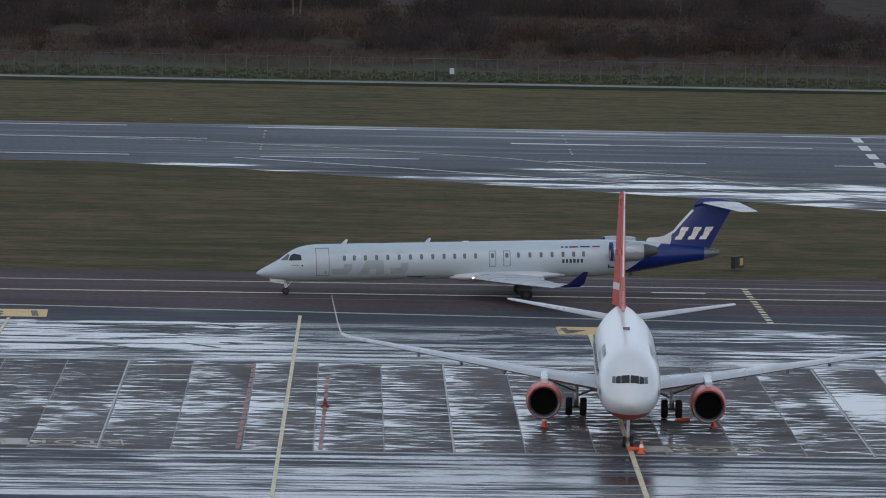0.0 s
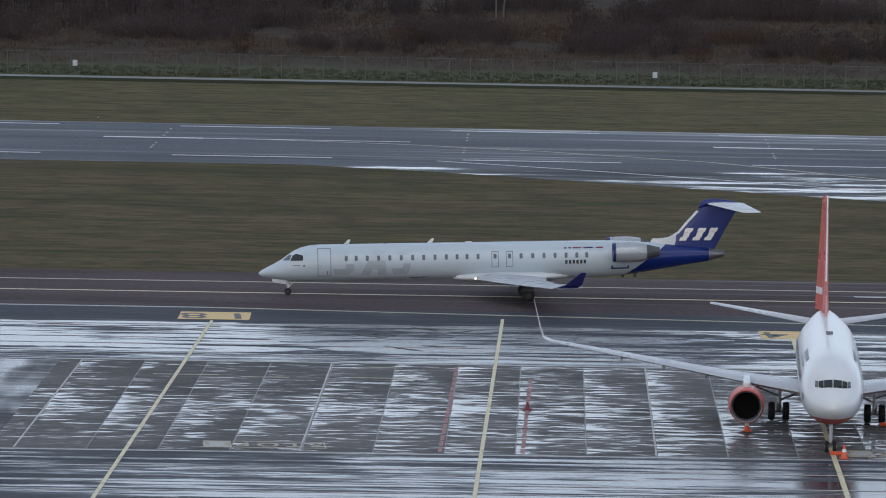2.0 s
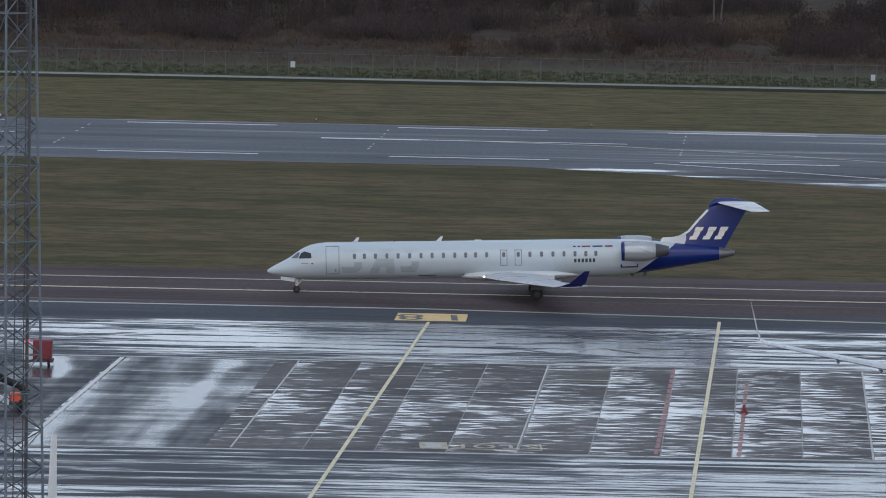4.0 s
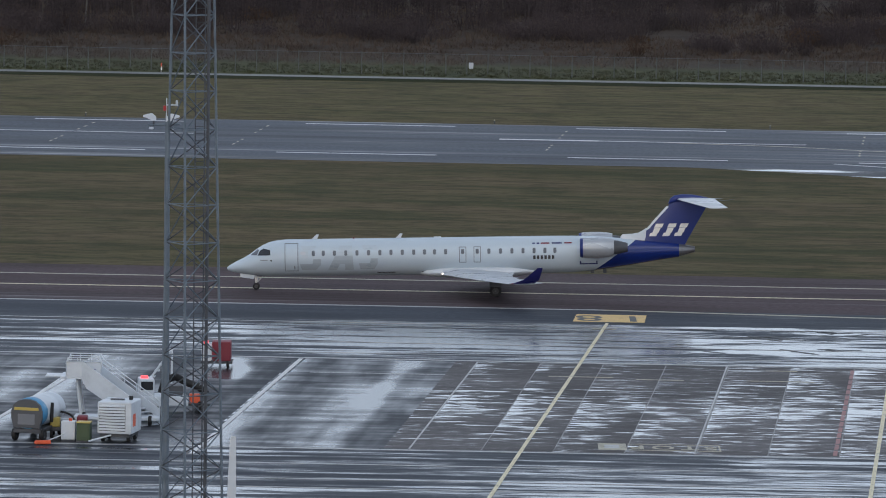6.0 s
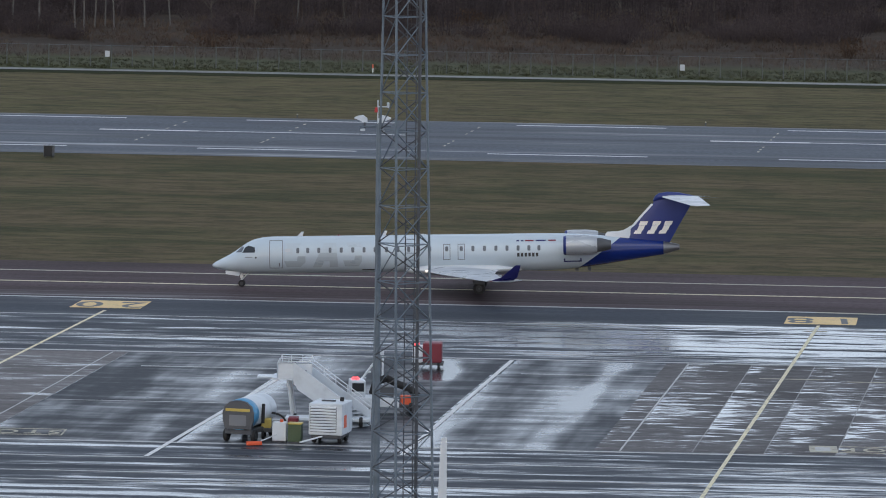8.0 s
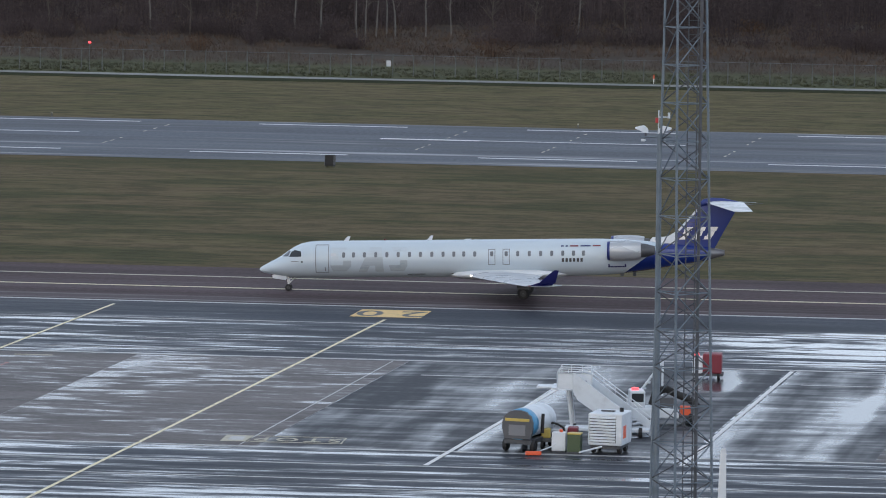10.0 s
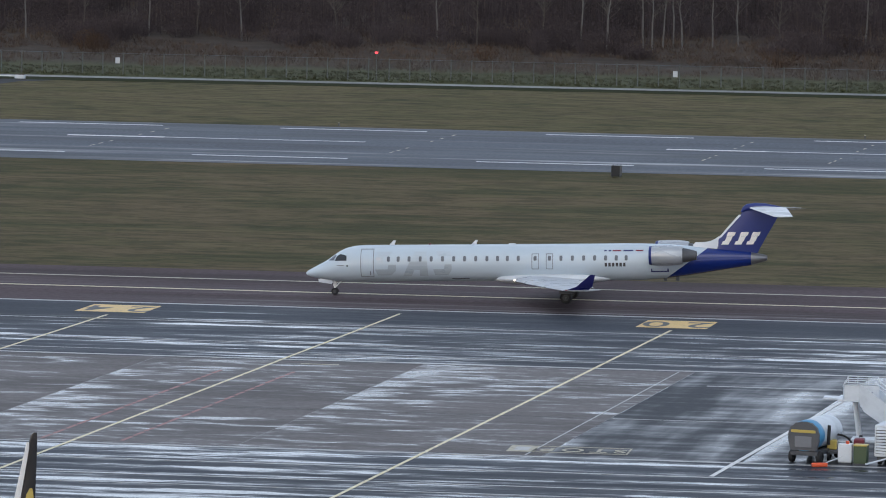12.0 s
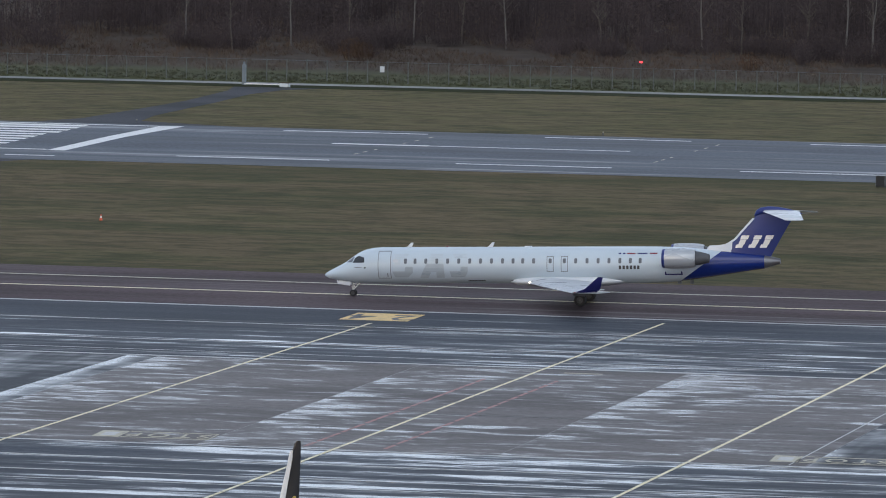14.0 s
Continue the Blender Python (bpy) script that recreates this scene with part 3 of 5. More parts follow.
def nacelle(parent, s0, y, z, r, lip, body, core, length, label=""):
    bm = new_bm()
    prof = [(0.0, 0.80), (-0.03, 0.88), (0.05, 0.96), (0.25, 1.0), (0.6, 1.0), (0.85, 0.94), (1.0, 0.84)]
    n = 26
    ringp = lambda s, k: [(s, y + r * k * math.cos(2 * math.pi * i / n), z + r * k * math.sin(2 * math.pi * i / n)) for i in range(n)]
    loft(bm, [ringp(s0 + length * a, k) for a, k in prof[2:]] + [ringp(s0 + length, 0.74), ringp(s0 + length * 0.7, 0.7)], cap=False)
    na = part("nacelle", bm, body, parent, label, 40)
    bm = new_bm()
    loft(bm, [ringp(s0 - 0.036 * length, 0.885), ringp(s0 - 0.03 * length, 0.84), ringp(s0 + 0.005 * length, 0.765), ringp(s0 + 0.13 * length, 0.72)], cap=False)
    part("intake_ring", bm, M["ring"], na, "grey metal ring inside the intake", 40)
    bm = new_bm()
    loft(bm, [ringp(s0 + 0.05 * length, 0.962), ringp(s0 - 0.02 * length, 0.92), ringp(s0 - 0.035 * length, 0.87), ringp(s0, 0.79), ringp(s0 + 0.12 * length, 0.74)], cap=False)
    part("inlet_lip", bm, lip, na, "", 40)
    bm = new_bm()
    loft(bm, [ringp(s0 + 0.10 * length, 0.745), ringp(s0 + 0.3 * length, 0.73), ringp(s0 + 0.3 * length, 0.05)])
    part("inlet_duct", bm, M["void"], na, "", 40)
    bm = new_bm()
    for k in range(20):
        a = 2 * math.pi * k / 20
        c, d = math.cos(a), math.sin(a)
        c2, d2 = math.cos(a + 0.22), math.sin(a + 0.22)
        q = [(s0 + 0.26 * length, y + 0.22 * r * c, z + 0.22 * r * d), (s0 + 0.27 * length, y + 0.76 * r * c, z + 0.76 * r * d), (s0 + 0.29 * length, y + 0.76 * r * c2, z + 0.76 * r * d2)]
        bm.faces.new([bm.verts.new(p) for p in q])
    loft(bm, [ringp(s0 + 0.17 * length, 0.02), ringp(s0 + 0.21 * length, 0.12), ringp(s0 + 0.27 * length, 0.22)])
    part("fan", bm, M["rim"], na, "dark fan with a spinner")
    bm = new_bm()
    loft(bm, [ringp(s0 + length * 0.9, 0.72), ringp(s0 + length * 1.12, 0.66), ringp(s0 + length * 1.42, 0.42), ringp(s0 + length * 1.36, 0.38)])
    part("exhaust", bm, core, na, "bare metal exhaust nozzle", 40)
    return na


jet = thing("regional_jet", "white twin-engined regional jet with a deep blue T-tail, taxiing", "aircraft")
R = 1.345
ZC = 2.27
body = new_bm()
sections = [(0.0, 1.58, 0.04, 0.04), (0.10, 1.58, 0.17, 0.15), (0.35, 1.60, 0.35, 0.28), (0.75, 1.66, 0.56, 0.43), (1.2, 1.74, 0.76, 0.57), (1.7, 1.84, 0.95, 0.75), (2.15, 1.96, 1.09, 0.96),
            (2.6, 2.08, 1.20, 1.13), (3.1, 2.18, 1.28, 1.25), (3.7, 2.24, 1.33, 1.32), (4.4, ZC, R, R)]
sections += [(s, ZC, R, R) for s in (6, 8, 10, 12, 14, 16, 18, 20, 22, 23.5)]
sections += [(25.0, 2.28, 1.33, 1.32), (26.5, 2.31, 1.26, 1.24), (28.0, 2.34, 1.12, 1.09), (29.5, 2.38, 0.92, 0.90), (31.0, 2.42, 0.66, 0.70), (32.7, 2.45, 0.42, 0.48)]
loft(body, [ring(*q) for q in sections])
fus = part("fuselage", body, M["jet"], jet, "white fuselage that turns deep blue towards the tail", 60)
bm = new_bm()
loft(bm, [ring(32.7, 2.45, 0.42, 0.475), ring(33.3, 2.48, 0.30, 0.33), ring(33.85, 2.5, 0.17, 0.19), ring(33.8, 2.5, 0.12, 0.14)])
part("tail_cone", bm, M["ring"], jet, "bare metal tail cone", 50)


def flank(s, z):
    """Half width of the fuselage at s and z, a little proud."""
    for a, b in zip(sections, sections[1:]):
        if a[0] <= s <= b[0]:
            k = (s - a[0]) / (b[0] - a[0])
            zc, ry, rz = (a[i] + (b[i] - a[i]) * k for i in (1, 2, 3))
            q = max(0.0, 1 - ((z - zc) / rz) ** 2)
            return ry * math.sqrt(q) + 0.008
    return 0.0


def on_flank(name, outline, side, mat, parent, label="", lift=0.0, steps=1):
    """A thin plate laid on the flank; the outline is (s, z) points."""
    bm = new_bm()
    a = [bm.verts.new((s, side * (flank(s, z) + lift + 0.006), z)) for s, z in outline]
    b = [bm.verts.new((s, side * (flank(s, z) - 0.03), z)) for s, z in outline]
    bm.faces.new(a)
    for i in range(len(a)):
        j = (i + 1) % len(a)
        bm.faces.new((a[i], a[j], b[j], b[i]))
    return part(name, bm, mat, parent, label)


def draped(name, outline, side, mat, parent, label="", lift=0.01):
    """A thin pane that follows the curved skin: cut into small cells and laid on it."""
    bm = new_bm()
    bm.faces.new([bm.verts.new((s, 0, z)) for s, z in outline])
    for k in range(1, 16):
        bmesh.ops.bisect_plane(bm, geom=list(bm.verts) + list(bm.edges) + list(bm.faces), plane_co=(1.6 + 0.1 * k, 0, 0), plane_no=(1, 0, 0))
        bmesh.ops.bisect_plane(bm, geom=list(bm.verts) + list(bm.edges) + list(bm.faces), plane_co=(0, 0, ZC + 0.2 + 0.045 * k), plane_no=(0, 0, 1))
    for v in bm.verts:
        v.co.y = side * (flank(v.co.x, v.co.z) + lift)
    return part(name, bm, mat, parent, label)


def rounded(s, z, w, h, n=3, k=0.35):
    r = min(w, h) * k
    out = []
    for cx, cz, a0 in ((s + w / 2 - r, z + h / 2 - r, 0), (s - w / 2 + r, z + h / 2 - r, 90), (s - w / 2 + r, z - h / 2 + r, 180), (s + w / 2 - r, z - h / 2 + r, 270)):
        for i in range(n + 1):
            a = radians(a0 + 90 * i / n)
            out.append((cx + r * math.cos(a), cz + r * math.sin(a)))
    return out


def frame_ring(name, s, z, w, h, t, side, mat, parent):
    """The dark seal round a door: a thin frame that follows the skin."""
    bm = new_bm()
    ns = [(s + dx * w / 2, z + dz * h / 2) for dx, dz in [(-1, -1 + 2 * i / 10) for i in range(11)] + [(-1 + 2 * i / 4, 1) for i in range(1, 5)] + [(1, 1 - 2 * i / 10) for i in range(1, 11)] + [(1 - 2 * i / 4, -1) for i in range(1, 4)]]
    inner = [(s + (a - s) * (1 - 2 * t / w), z + (b - z) * (1 - 2 * t / h)) for a, b in ns]
    va = [bm.verts.new((a, side * (flank(a, b) + 0.008), b)) for a, b in ns]
    vb = [bm.verts.new((a, side * (flank(a, b) + 0.008), b)) for a, b in inner]
    for i in range(len(va)):
        j = (i + 1) % len(va)
        bm.faces.new((va[i], va[j], vb[j], vb[i]))
    return part(name, bm, mat, parent, "dark grey door seal")


ZW = ZC + 0.40
window_s = [6.3, 7.02, 7.82, 8.64, 9.45, 10.28, 11.1, 11.9, 12.72, 13.54, 14.32, 15.04, 15.84, 18.96, 19.8, 20.62, 21.42, 22.22, 23.0, 23.72]
for side in (-1, 1):
    for s in window_s:
        w = on_flank("cabin_window", rounded(s, ZW, 0.26, 0.42), side, M["ghost"], jet)
        bm = new_bm()
        bm.faces.new([bm.verts.new((a, side * (flank(a, b) + 0.012), b)) for a, b in rounded(s, ZW, 0.2, 0.36)])
        part("pane", bm, M["pane"], w)
    for s in (17.07, 18.12):
        frame_ring("exit_seal", s, ZC + 0.17, 0.52, 1.14, 0.05, side, M["seal"], jet)
        w = on_flank("cabin_window", rounded(s, ZW, 0.24, 0.36), side, M["seal"], jet)
        bm = new_bm()
        bm.faces.new([bm.verts.new((a, side * (flank(a, b) + 0.012), b)) for a, b in rounded(s, ZW, 0.17, 0.27)])
        part("pane", bm, M["pane"], w)
    frame_ring("door_seal", 4.72, ZC + 0.12, 0.98, 2.02, 0.05, side, M["seal"], jet)
    on_flank("door_handle", rounded(4.95, ZC - 0.62, 0.07, 0.28), side, M["seal"], jet)
    on_flank("door_window", rounded(5.55, ZW + 0.02, 0.4, 0.22), side, M["panel"], jet)
    draped("cockpit_window", [(2.26, ZC + 0.27), (3.2, ZC + 0.30), (3.18, ZC + 0.66), (2.7, ZC + 0.76), (2.44, ZC + 0.62)], side, M["cockpit"], jet, "dark cockpit side window", 0.012)
    draped("cockpit_window", [(1.72, ZC + 0.26), (2.22, ZC + 0.30), (2.38, ZC + 0.64), (2.26, ZC + 0.70)], side, M["pane"], jet, "dark windscreen pane", 0.012)
    on_flank("crest_mark", [(2.45, ZC - 0.08), (3.0, ZC - 0.08), (3.0, ZC - 0.02), (2.45, ZC - 0.02)], side, M["seal"], jet)
    on_flank("sensor", rounded(3.25, ZC - 0.08, 0.13, 0.13, 3, 0.5), side, M["dark"], jet)
    for s, w in ((10.9, 1.3), (14.1, 1.3)):
        on_flank("drain_mark", [(s, ZC - 1.10), (s + w, ZC - 1.10), (s + w, ZC - 1.04), (s, ZC - 1.04)], side, M["dark"], jet)
    # large pale grey shapes on the flank
    for poly in ([(6.0, ZC + 0.92), (7.9, ZC + 0.92), (7.6, ZC + 0.62), (6.3, ZC + 0.62)], [(6.2, ZC + 0.6), (6.9, ZC + 0.6), (6.9, ZC + 0.1), (6.2, ZC + 0.1)],
                 [(5.9, ZC - 0.35), (6.2, ZC - 0.80), (7.8, ZC - 0.80), (8.4, ZC - 0.45), (8.4, ZC + 0.0), (7.5, ZC + 0.0), (7.4, ZC - 0.35)],
                 [(9.2, ZC - 0.85), (10.05, ZC + 0.22), (12.1, ZC + 0.22), (12.2, ZC - 0.85), (11.2, ZC - 0.85), (11.2, ZC - 0.4), (10.6, ZC - 0.4), (10.2, ZC - 0.85)], [(10.06, ZC + 0.23), (10.6, ZC + 0.92), (12.0, ZC + 0.92), (12.1, ZC + 0.23)],
                 [(12.8, ZC - 0.35), (13.0, ZC - 0.80), (14.6, ZC - 0.80), (15.0, ZC - 0.4), (15.0, ZC + 0.0), (14.2, ZC + 0.0), (14.1, ZC - 0.35)],
                 [(13.1, ZC + 0.92), (14.9, ZC + 0.92), (14.9, ZC + 0.62), (13.4, ZC + 0.62)]):
        poly = [(5.3 + (q[0] - 5.9) * 0.62, q[1]) for q in poly]
        top = max(q[1] for q in poly)
        bm = new_bm()
        f = bm.faces.new([bm.verts.new((a, 0, b)) for a, b in poly])
        for k in range(1, 9):
            zcut = ZC - 0.9 + k * 0.2
            bmesh.ops.bisect_plane(bm, geom=list(bm.verts) + list(bm.edges) + list(bm.faces), plane_co=(0, 0, zcut), plane_no=(0, 0, 1))
        for v in bm.verts:
            v.co.y = side * (flank(v.co.x, v.co.z) + 0.004)
        part("pale_stroke", bm, M["ghost"] if top < ZC + 0.3 else M["faint"], jet, "pale grey plain stroke")
    for k, (m, w) in enumerate(((M["navy"], 0.18), (M["redgse"], 0.0), (M["navy"], 0.18), (M["redgse"], 0.62), (M["navy"], 0.72), (M["redgse"], 0.55))):
        s = (22.1, 22.3, 22.42, 22.72, 23.5, 24.4)[k]
        if w:
            on_flank("flag_mark", [(s, ZC + 0.86), (s + w, ZC + 0.86), (s + w, ZC + 0.95), (s, ZC + 0.95)], side, m, jet)
    for k in range(6):
        s = 22.15 + 0.27 * k
        on_flank("dark_bar", [(s, ZC - 0.22), (s + 0.17, ZC - 0.22), (s + 0.17, ZC + 0.05), (s, ZC + 0.05)], side, M["rim"], jet)
    # wings, belly fairing side, winglets
    q = side
    lifting(jet, "wing", [(15.1, q * 0.9, 1.08, 5.7, 0.12), (16.6, q * 3.6, 1.04, 4.0, 0.11), (18.5, q * 7.5, 1.10, 2.65, 0.10), (20.3, q * 11.4, 1.20, 1.7, 0.10), (20.5, q * 11.75, 1.26, 1.62, 0.09)], M["panel"], "pale grey swept wing")
    lifting(jet, "winglet", [(20.55, q * 11.72, 1.25, 1.58, 0.08), (21.3, q * 11.98, 1.5, 1.15, 0.08), (22.35, q * 12.35, 2.38, 0.36, 0.08)], M["navy"], "navy blue winglet")
    for k, y in enumerate((4.2, 6.6, 9.2)):
        bm = new_bm()
        s = 18.6 + 0.8 * k
        loft(bm, [[(s + a, q * y + 0.09 * w * math.cos(t), 0.96 + 0.04 * k + 0.11 * w * math.sin(t)) for t in [i * math.pi / 4 for i in range(8)]] for a, w in ((0, 0.2), (0.6, 1), (1.6, 1), (2.5, 0.2))])
        part("flap_fairing", bm, M["panel"], jet, "", 40)
    nacelle(jet, 25.6, q * 2.28, ZC + 0.64, 0.74, M["blue"], M["nacelle"], M["dull"], 2.35, "white engine nacelle with a blue intake lip")
    bm = new_bm()
    loft(bm, [[(s + a, q * y, ZC + 0.62 + b) for a, b in foil(2.3, 0.09)] for s, y in ((25.9, 0.9), (26.0, 1.8))])
    part("pylon", bm, M["plane"], jet, "", 35)
    on_flank("data_panel", rounded(26.15, ZC - 0.62, 1.3, 0.09), q, M["navy"], jet, "dark blue stripe under the engine", 0.02)
    for s in (25.56, 26.74):
        on_flank("data_panel", rounded(s, ZC - 0.53, 0.1, 0.26), q, M["navy"], jet, "", 0.02)
    lifting(jet, "stabiliser", [(32.5, 0, 6.16, 2.75, 0.09), (34.75, q * 4.2, 5.8, 1.35, 0.08), (35.1, q * 4.27, 5.79, 0.9, 0.05)], M["plane"], "white tailplane half on top of the fin")
belly = new_bm()
loft(belly, [[(s, w * math.cos(a), 1.14 + h * math.sin(a)) for a in [2 * math.pi * i / 20 for i in range(20)]] for s, w, h in ((13.6, 0.25, 0.08), (14.5, 1.15, 0.32), (15.6, 1.5, 0.44), (18, 1.56, 0.50), (20.5, 1.45, 0.45), (22.2, 0.8, 0.26), (23.2, 0.2, 0.08))])
part("belly_fairing", belly, M["plane"], jet, "", 50)
lifting(jet, "fin", [(29.2, 0, 2.6, 3.8, 0.10), (30.55, 0, 4.1, 3.3, 0.10), (32.35, 0, 6.12, 2.7, 0.09)], M["blue"], "deep blue swept fin", True)
bm = new_bm()
loft(bm, [[(a, -w, 3.1), (a, w, 3.1), (a + 0.05, w * 0.6, top), (a + 0.05, -w * 0.6, top)] for a, w, top in ((28.45, 0.10, 3.5), (28.6, 0.17, 3.66), (29.3, 0.17, 3.68), (29.75, 0.15, 3.76), (30.1, 0.13, 3.95), (30.3, 0.11, 4.1))])
part("dorsal_fin", bm, M["plane"], jet, "white dorsal fin", 40)
bm = new_bm()
loft(bm, [[(a, -0.06, z), (a, 0.06, z), (a + 0.15, 0.13, z - 0.05), (a + 0.15, -0.13, z - 0.05)] for a, z in ((30.05, 3.86), (30.45, 4.12), (31.1, 4.86), (31.85, 5.66))])
part("fin_leading_edge", bm, M["plane"], jet, "white leading edge")
bm = new_bm()
loft(bm, [ring(a, z, w, h, 16) for a, z, w, h in ((31.98, 5.86, 0.04, 0.05), (32.12, 6.02, 0.13, 0.2), (32.4, 6.16, 0.19, 0.26), (33.0, 6.24, 0.22, 0.27), (33.8, 6.21, 0.21, 0.25), (34.7, 6.1, 0.15, 0.17), (35.3, 5.99, 0.07, 0.08), (35.45, 5.96, 0.04, 0.04))])
part("tail_bullet", bm, M["blue"], jet, "blue fairing on the fin's top", 50)
part("static_wick", tube(new_bm(), (35.4, 0, 5.97), (36.7, 0, 6.06), 0.018, 0.008, 5), M["seal"], jet)
# plain slanted strokes in the place of the fin's mark
for side in (-1, 1):
    for a in (30.55, 31.5, 32.35):
        for da, z, w, h in ((0.0, 3.5, 0.52, 0.24), (0.24, 3.74, 0.44, 0.36), (0.38, 4.12, 0.56, 0.28)):
            bm = new_bm()
            q = [(a + da, z), (a + da + w, z), (a + da + w + h * 0.45, z + h), (a + da + h * 0.45, z + h)]
            loft(bm, [[(u, side * y, v) for u, v in q] for y in (0.17, 0.205)])
            part("tail_stroke", bm, M["conew"], jet, "plain white slanted stroke on the fin")
for s, h in ((6.15, 0.32), (12.2, 0.32)):
    bm = new_bm()
    loft(bm, [[(s + a, -0.03 + 0.06 * b, ZC + R - 0.04) for a, b in ((0, 0), (0.4, 0), (0.4, 1), (0, 1))], [(s + 0.36 + a * 0.45, -0.02 + 0.04 * b, ZC + R + h) for a, b in ((0, 0), (0.4, 0), (0.4, 1), (0, 1))]])
    part("blade_antenna", bm, M["plane"], jet, "white blade antenna")
for s in (21.0, 26.3, 27.2):
    bm = new_bm()
    box(bm, s, s + 0.25, -0.02, 0.02, 0.62 + (0.25 if s > 24 else 0.1), 1.05 + (0.2 if s > 24 else 0))
    part("belly_antenna", bm, M["dull"], jet)
part("spine_fairing", box(new_bm(), 15.0, 15.5, -0.12, 0.12, ZC + R - 0.05, ZC + R + 0.05, 0.03), M["plane"], jet)
part("beacon", tube(new_bm(), (9.2, 0, ZC + R - 0.02), (9.2, 0, ZC + R + 0.1), 0.07, 0.05, 10), M["redgse"], jet, "red anti-collision beacon")
part("landing_light", tube(new_bm(), (15.55, -1.72, 1.1), (15.7, -1.72, 1.1), 0.07, n=12), M["whitelight"], jet, "lit landing light")
part("wingtip_light", box(new_bm(), 20.5, 20.65, -11.78, -11.66, 1.22, 1.28), M["redgse"], jet, "red position light")
# undercarriage hangs level under the nose-down body
TILT_JET = 1.87
nose_leg = new_bm()
tube(nose_leg, (2.1, 0, 0.35), (2.02, 0, 1.35), 0.075)
tube(nose_leg, (2.15, 0, 0.55), (2.75, 0, 1.2), 0.04)
tube(nose_leg, (2.1, -0.26, 0.25), (2.1, 0.26, 0.25), 0.05)
box(nose_leg, 1.98, 2.2, -0.12, 0.12, 0.62, 0.82, 0.03)
jet_wheels = []
mesh_gear = part("nose_gear", nose_leg, M["conew"], jet, "white nose undercarriage leg", 40)
for y in (-0.21, 0.21):
    jet_wheels.append((wheel("nose_wheel", mesh_gear, pose(2.1, y, 0.25), 0.25, 0.16), (2.1, y, 0.25), 0.25))
for y in (-0.4, 0.4):
    bm = new_bm()
    loft(bm, [[(0.95, y + d, 1.2), (2.0, y + d, 1.1), (1.95, y + d, 0.8), (1.0, y + d, 0.95)] for d in (-0.02, 0.02)])
    part("nose_gear_door", bm, M["plane"], jet, "white nose-gear door, open")
for side in (-1, 1):
    bm = new_bm()
    y = side * 2.05
    tube(bm, (19.4, y, 0.45), (19.3, y * 0.98, 1.75), 0.11)
    tube(bm, (19.35, y, 1.0), (18.7, y * 0.55, 1.6), 0.06)
    tube(bm, (19.4, y - 0.42, 0.44), (19.4, y + 0.42, 0.44), 0.07)
    gear = part("main_gear", bm, M["dull"], jet, "main undercarriage leg", 40)
    for d in (-0.27, 0.27):
        jet_wheels.append((wheel("main_wheel", gear, pose(19.4, y + d, 0.44), 0.44, 0.28), (19.4, y + d, 0.44), 0.44))
    bm = new_bm()
    box(bm, 18.95, 19.8, y + side * 0.46, y + side * 0.5, 0.75, 1.55, 0.02)
    part("main_gear_door", bm, M["dull"], jet, "dark main-gear door")
tilt = Matrix.Translation((2.1, 0, 0)) @ Matrix.Rotation(-radians(TILT_JET), 4, "Y") @ Matrix.Translation((-2.1, 0, 0))
for ob in jet.children:
    if ob.name.split(".")[0] not in ("nose_gear", "main_gear", "main_gear_door"):
        ob.matrix_basis = tilt

# ---- the parked airliner: s from its nose, turned to face the roof ----
liner = thing("airliner", "parked white airliner with red-orange fin, belly and engine cowlings", "aircraft")
sec = [(0.0, 2.95, 0.05, 0.05), (0.15, 2.95, 0.35, 0.30), (0.5, 2.98, 0.66, 0.54), (1.0, 2.97, 0.98, 0.78), (1.7, 3.0, 1.30, 0.95), (2.4, 3.1, 1.52, 1.30), (3.2, 3.24, 1.68, 1.56), (4.5, 3.36, 1.80, 1.78), (6.0, 3.43, 1.85, 1.91), (7.5, 3.48, 1.875, 1.98)]
sec += [(s, 3.5, 1.88, 2.0) for s in (9, 12, 15, 18, 21, 24, 26)] + [(28.5, 3.62, 1.78, 1.84), (31, 3.85, 1.5, 1.55), (33.5, 4.15, 1.1, 1.2), (36, 4.45, 0.62, 0.8), (38, 4.65, 0.22, 0.35), (38.4, 4.7, 0.08, 0.12)]


def two_tone():
    n = Nodes("airliner_livery", 0.24)
    x, z = n.part(0), n.part(2)
    low = n.ramp(n.math("SUBTRACT", z, n.math("MULTIPLY", n.math("MAXIMUM", n.math("SUBTRACT", x, 26.0), 0.0), 0.16)), 2.24, 2.28)
    a = n.noise(0.8, 5, n.stretch(0.3, 1, 1))
    w = n.mix(n.ramp(a, 0.4, 0.75, 0, 0.3), (0.70, 0.72, 0.74), (0.58, 0.595, 0.61))
    tail = n.ramp(n.math("ADD", x, n.math("MULTIPLY", n.math("SUBTRACT", z, 4.0), -0.3)), 33.6, 33.7)
    n.base(n.mix(tail, n.mix(low, (0.56, 0.085, 0.06), w), (0.56, 0.085, 0.06)))
    return n.m


M["liner"] = two_tone()
bm = new_bm()
loft(bm, [ring(*q, 32) for q in sec])
part("fuselage", bm, M["liner"], liner, "white fuselage with a red-orange belly", 60)


def skin(s, z):
    for a, b in zip(sec, sec[1:]):
        if a[0] <= s <= b[0]:
            k = (s - a[0]) / (b[0] - a[0])
            zc, ry, rz = (a[i] + (b[i] - a[i]) * k for i in (1, 2, 3))
            return ry * math.sqrt(max(0.0, 1 - ((z - zc) / rz) ** 2)) + 0.01
    return 0.0


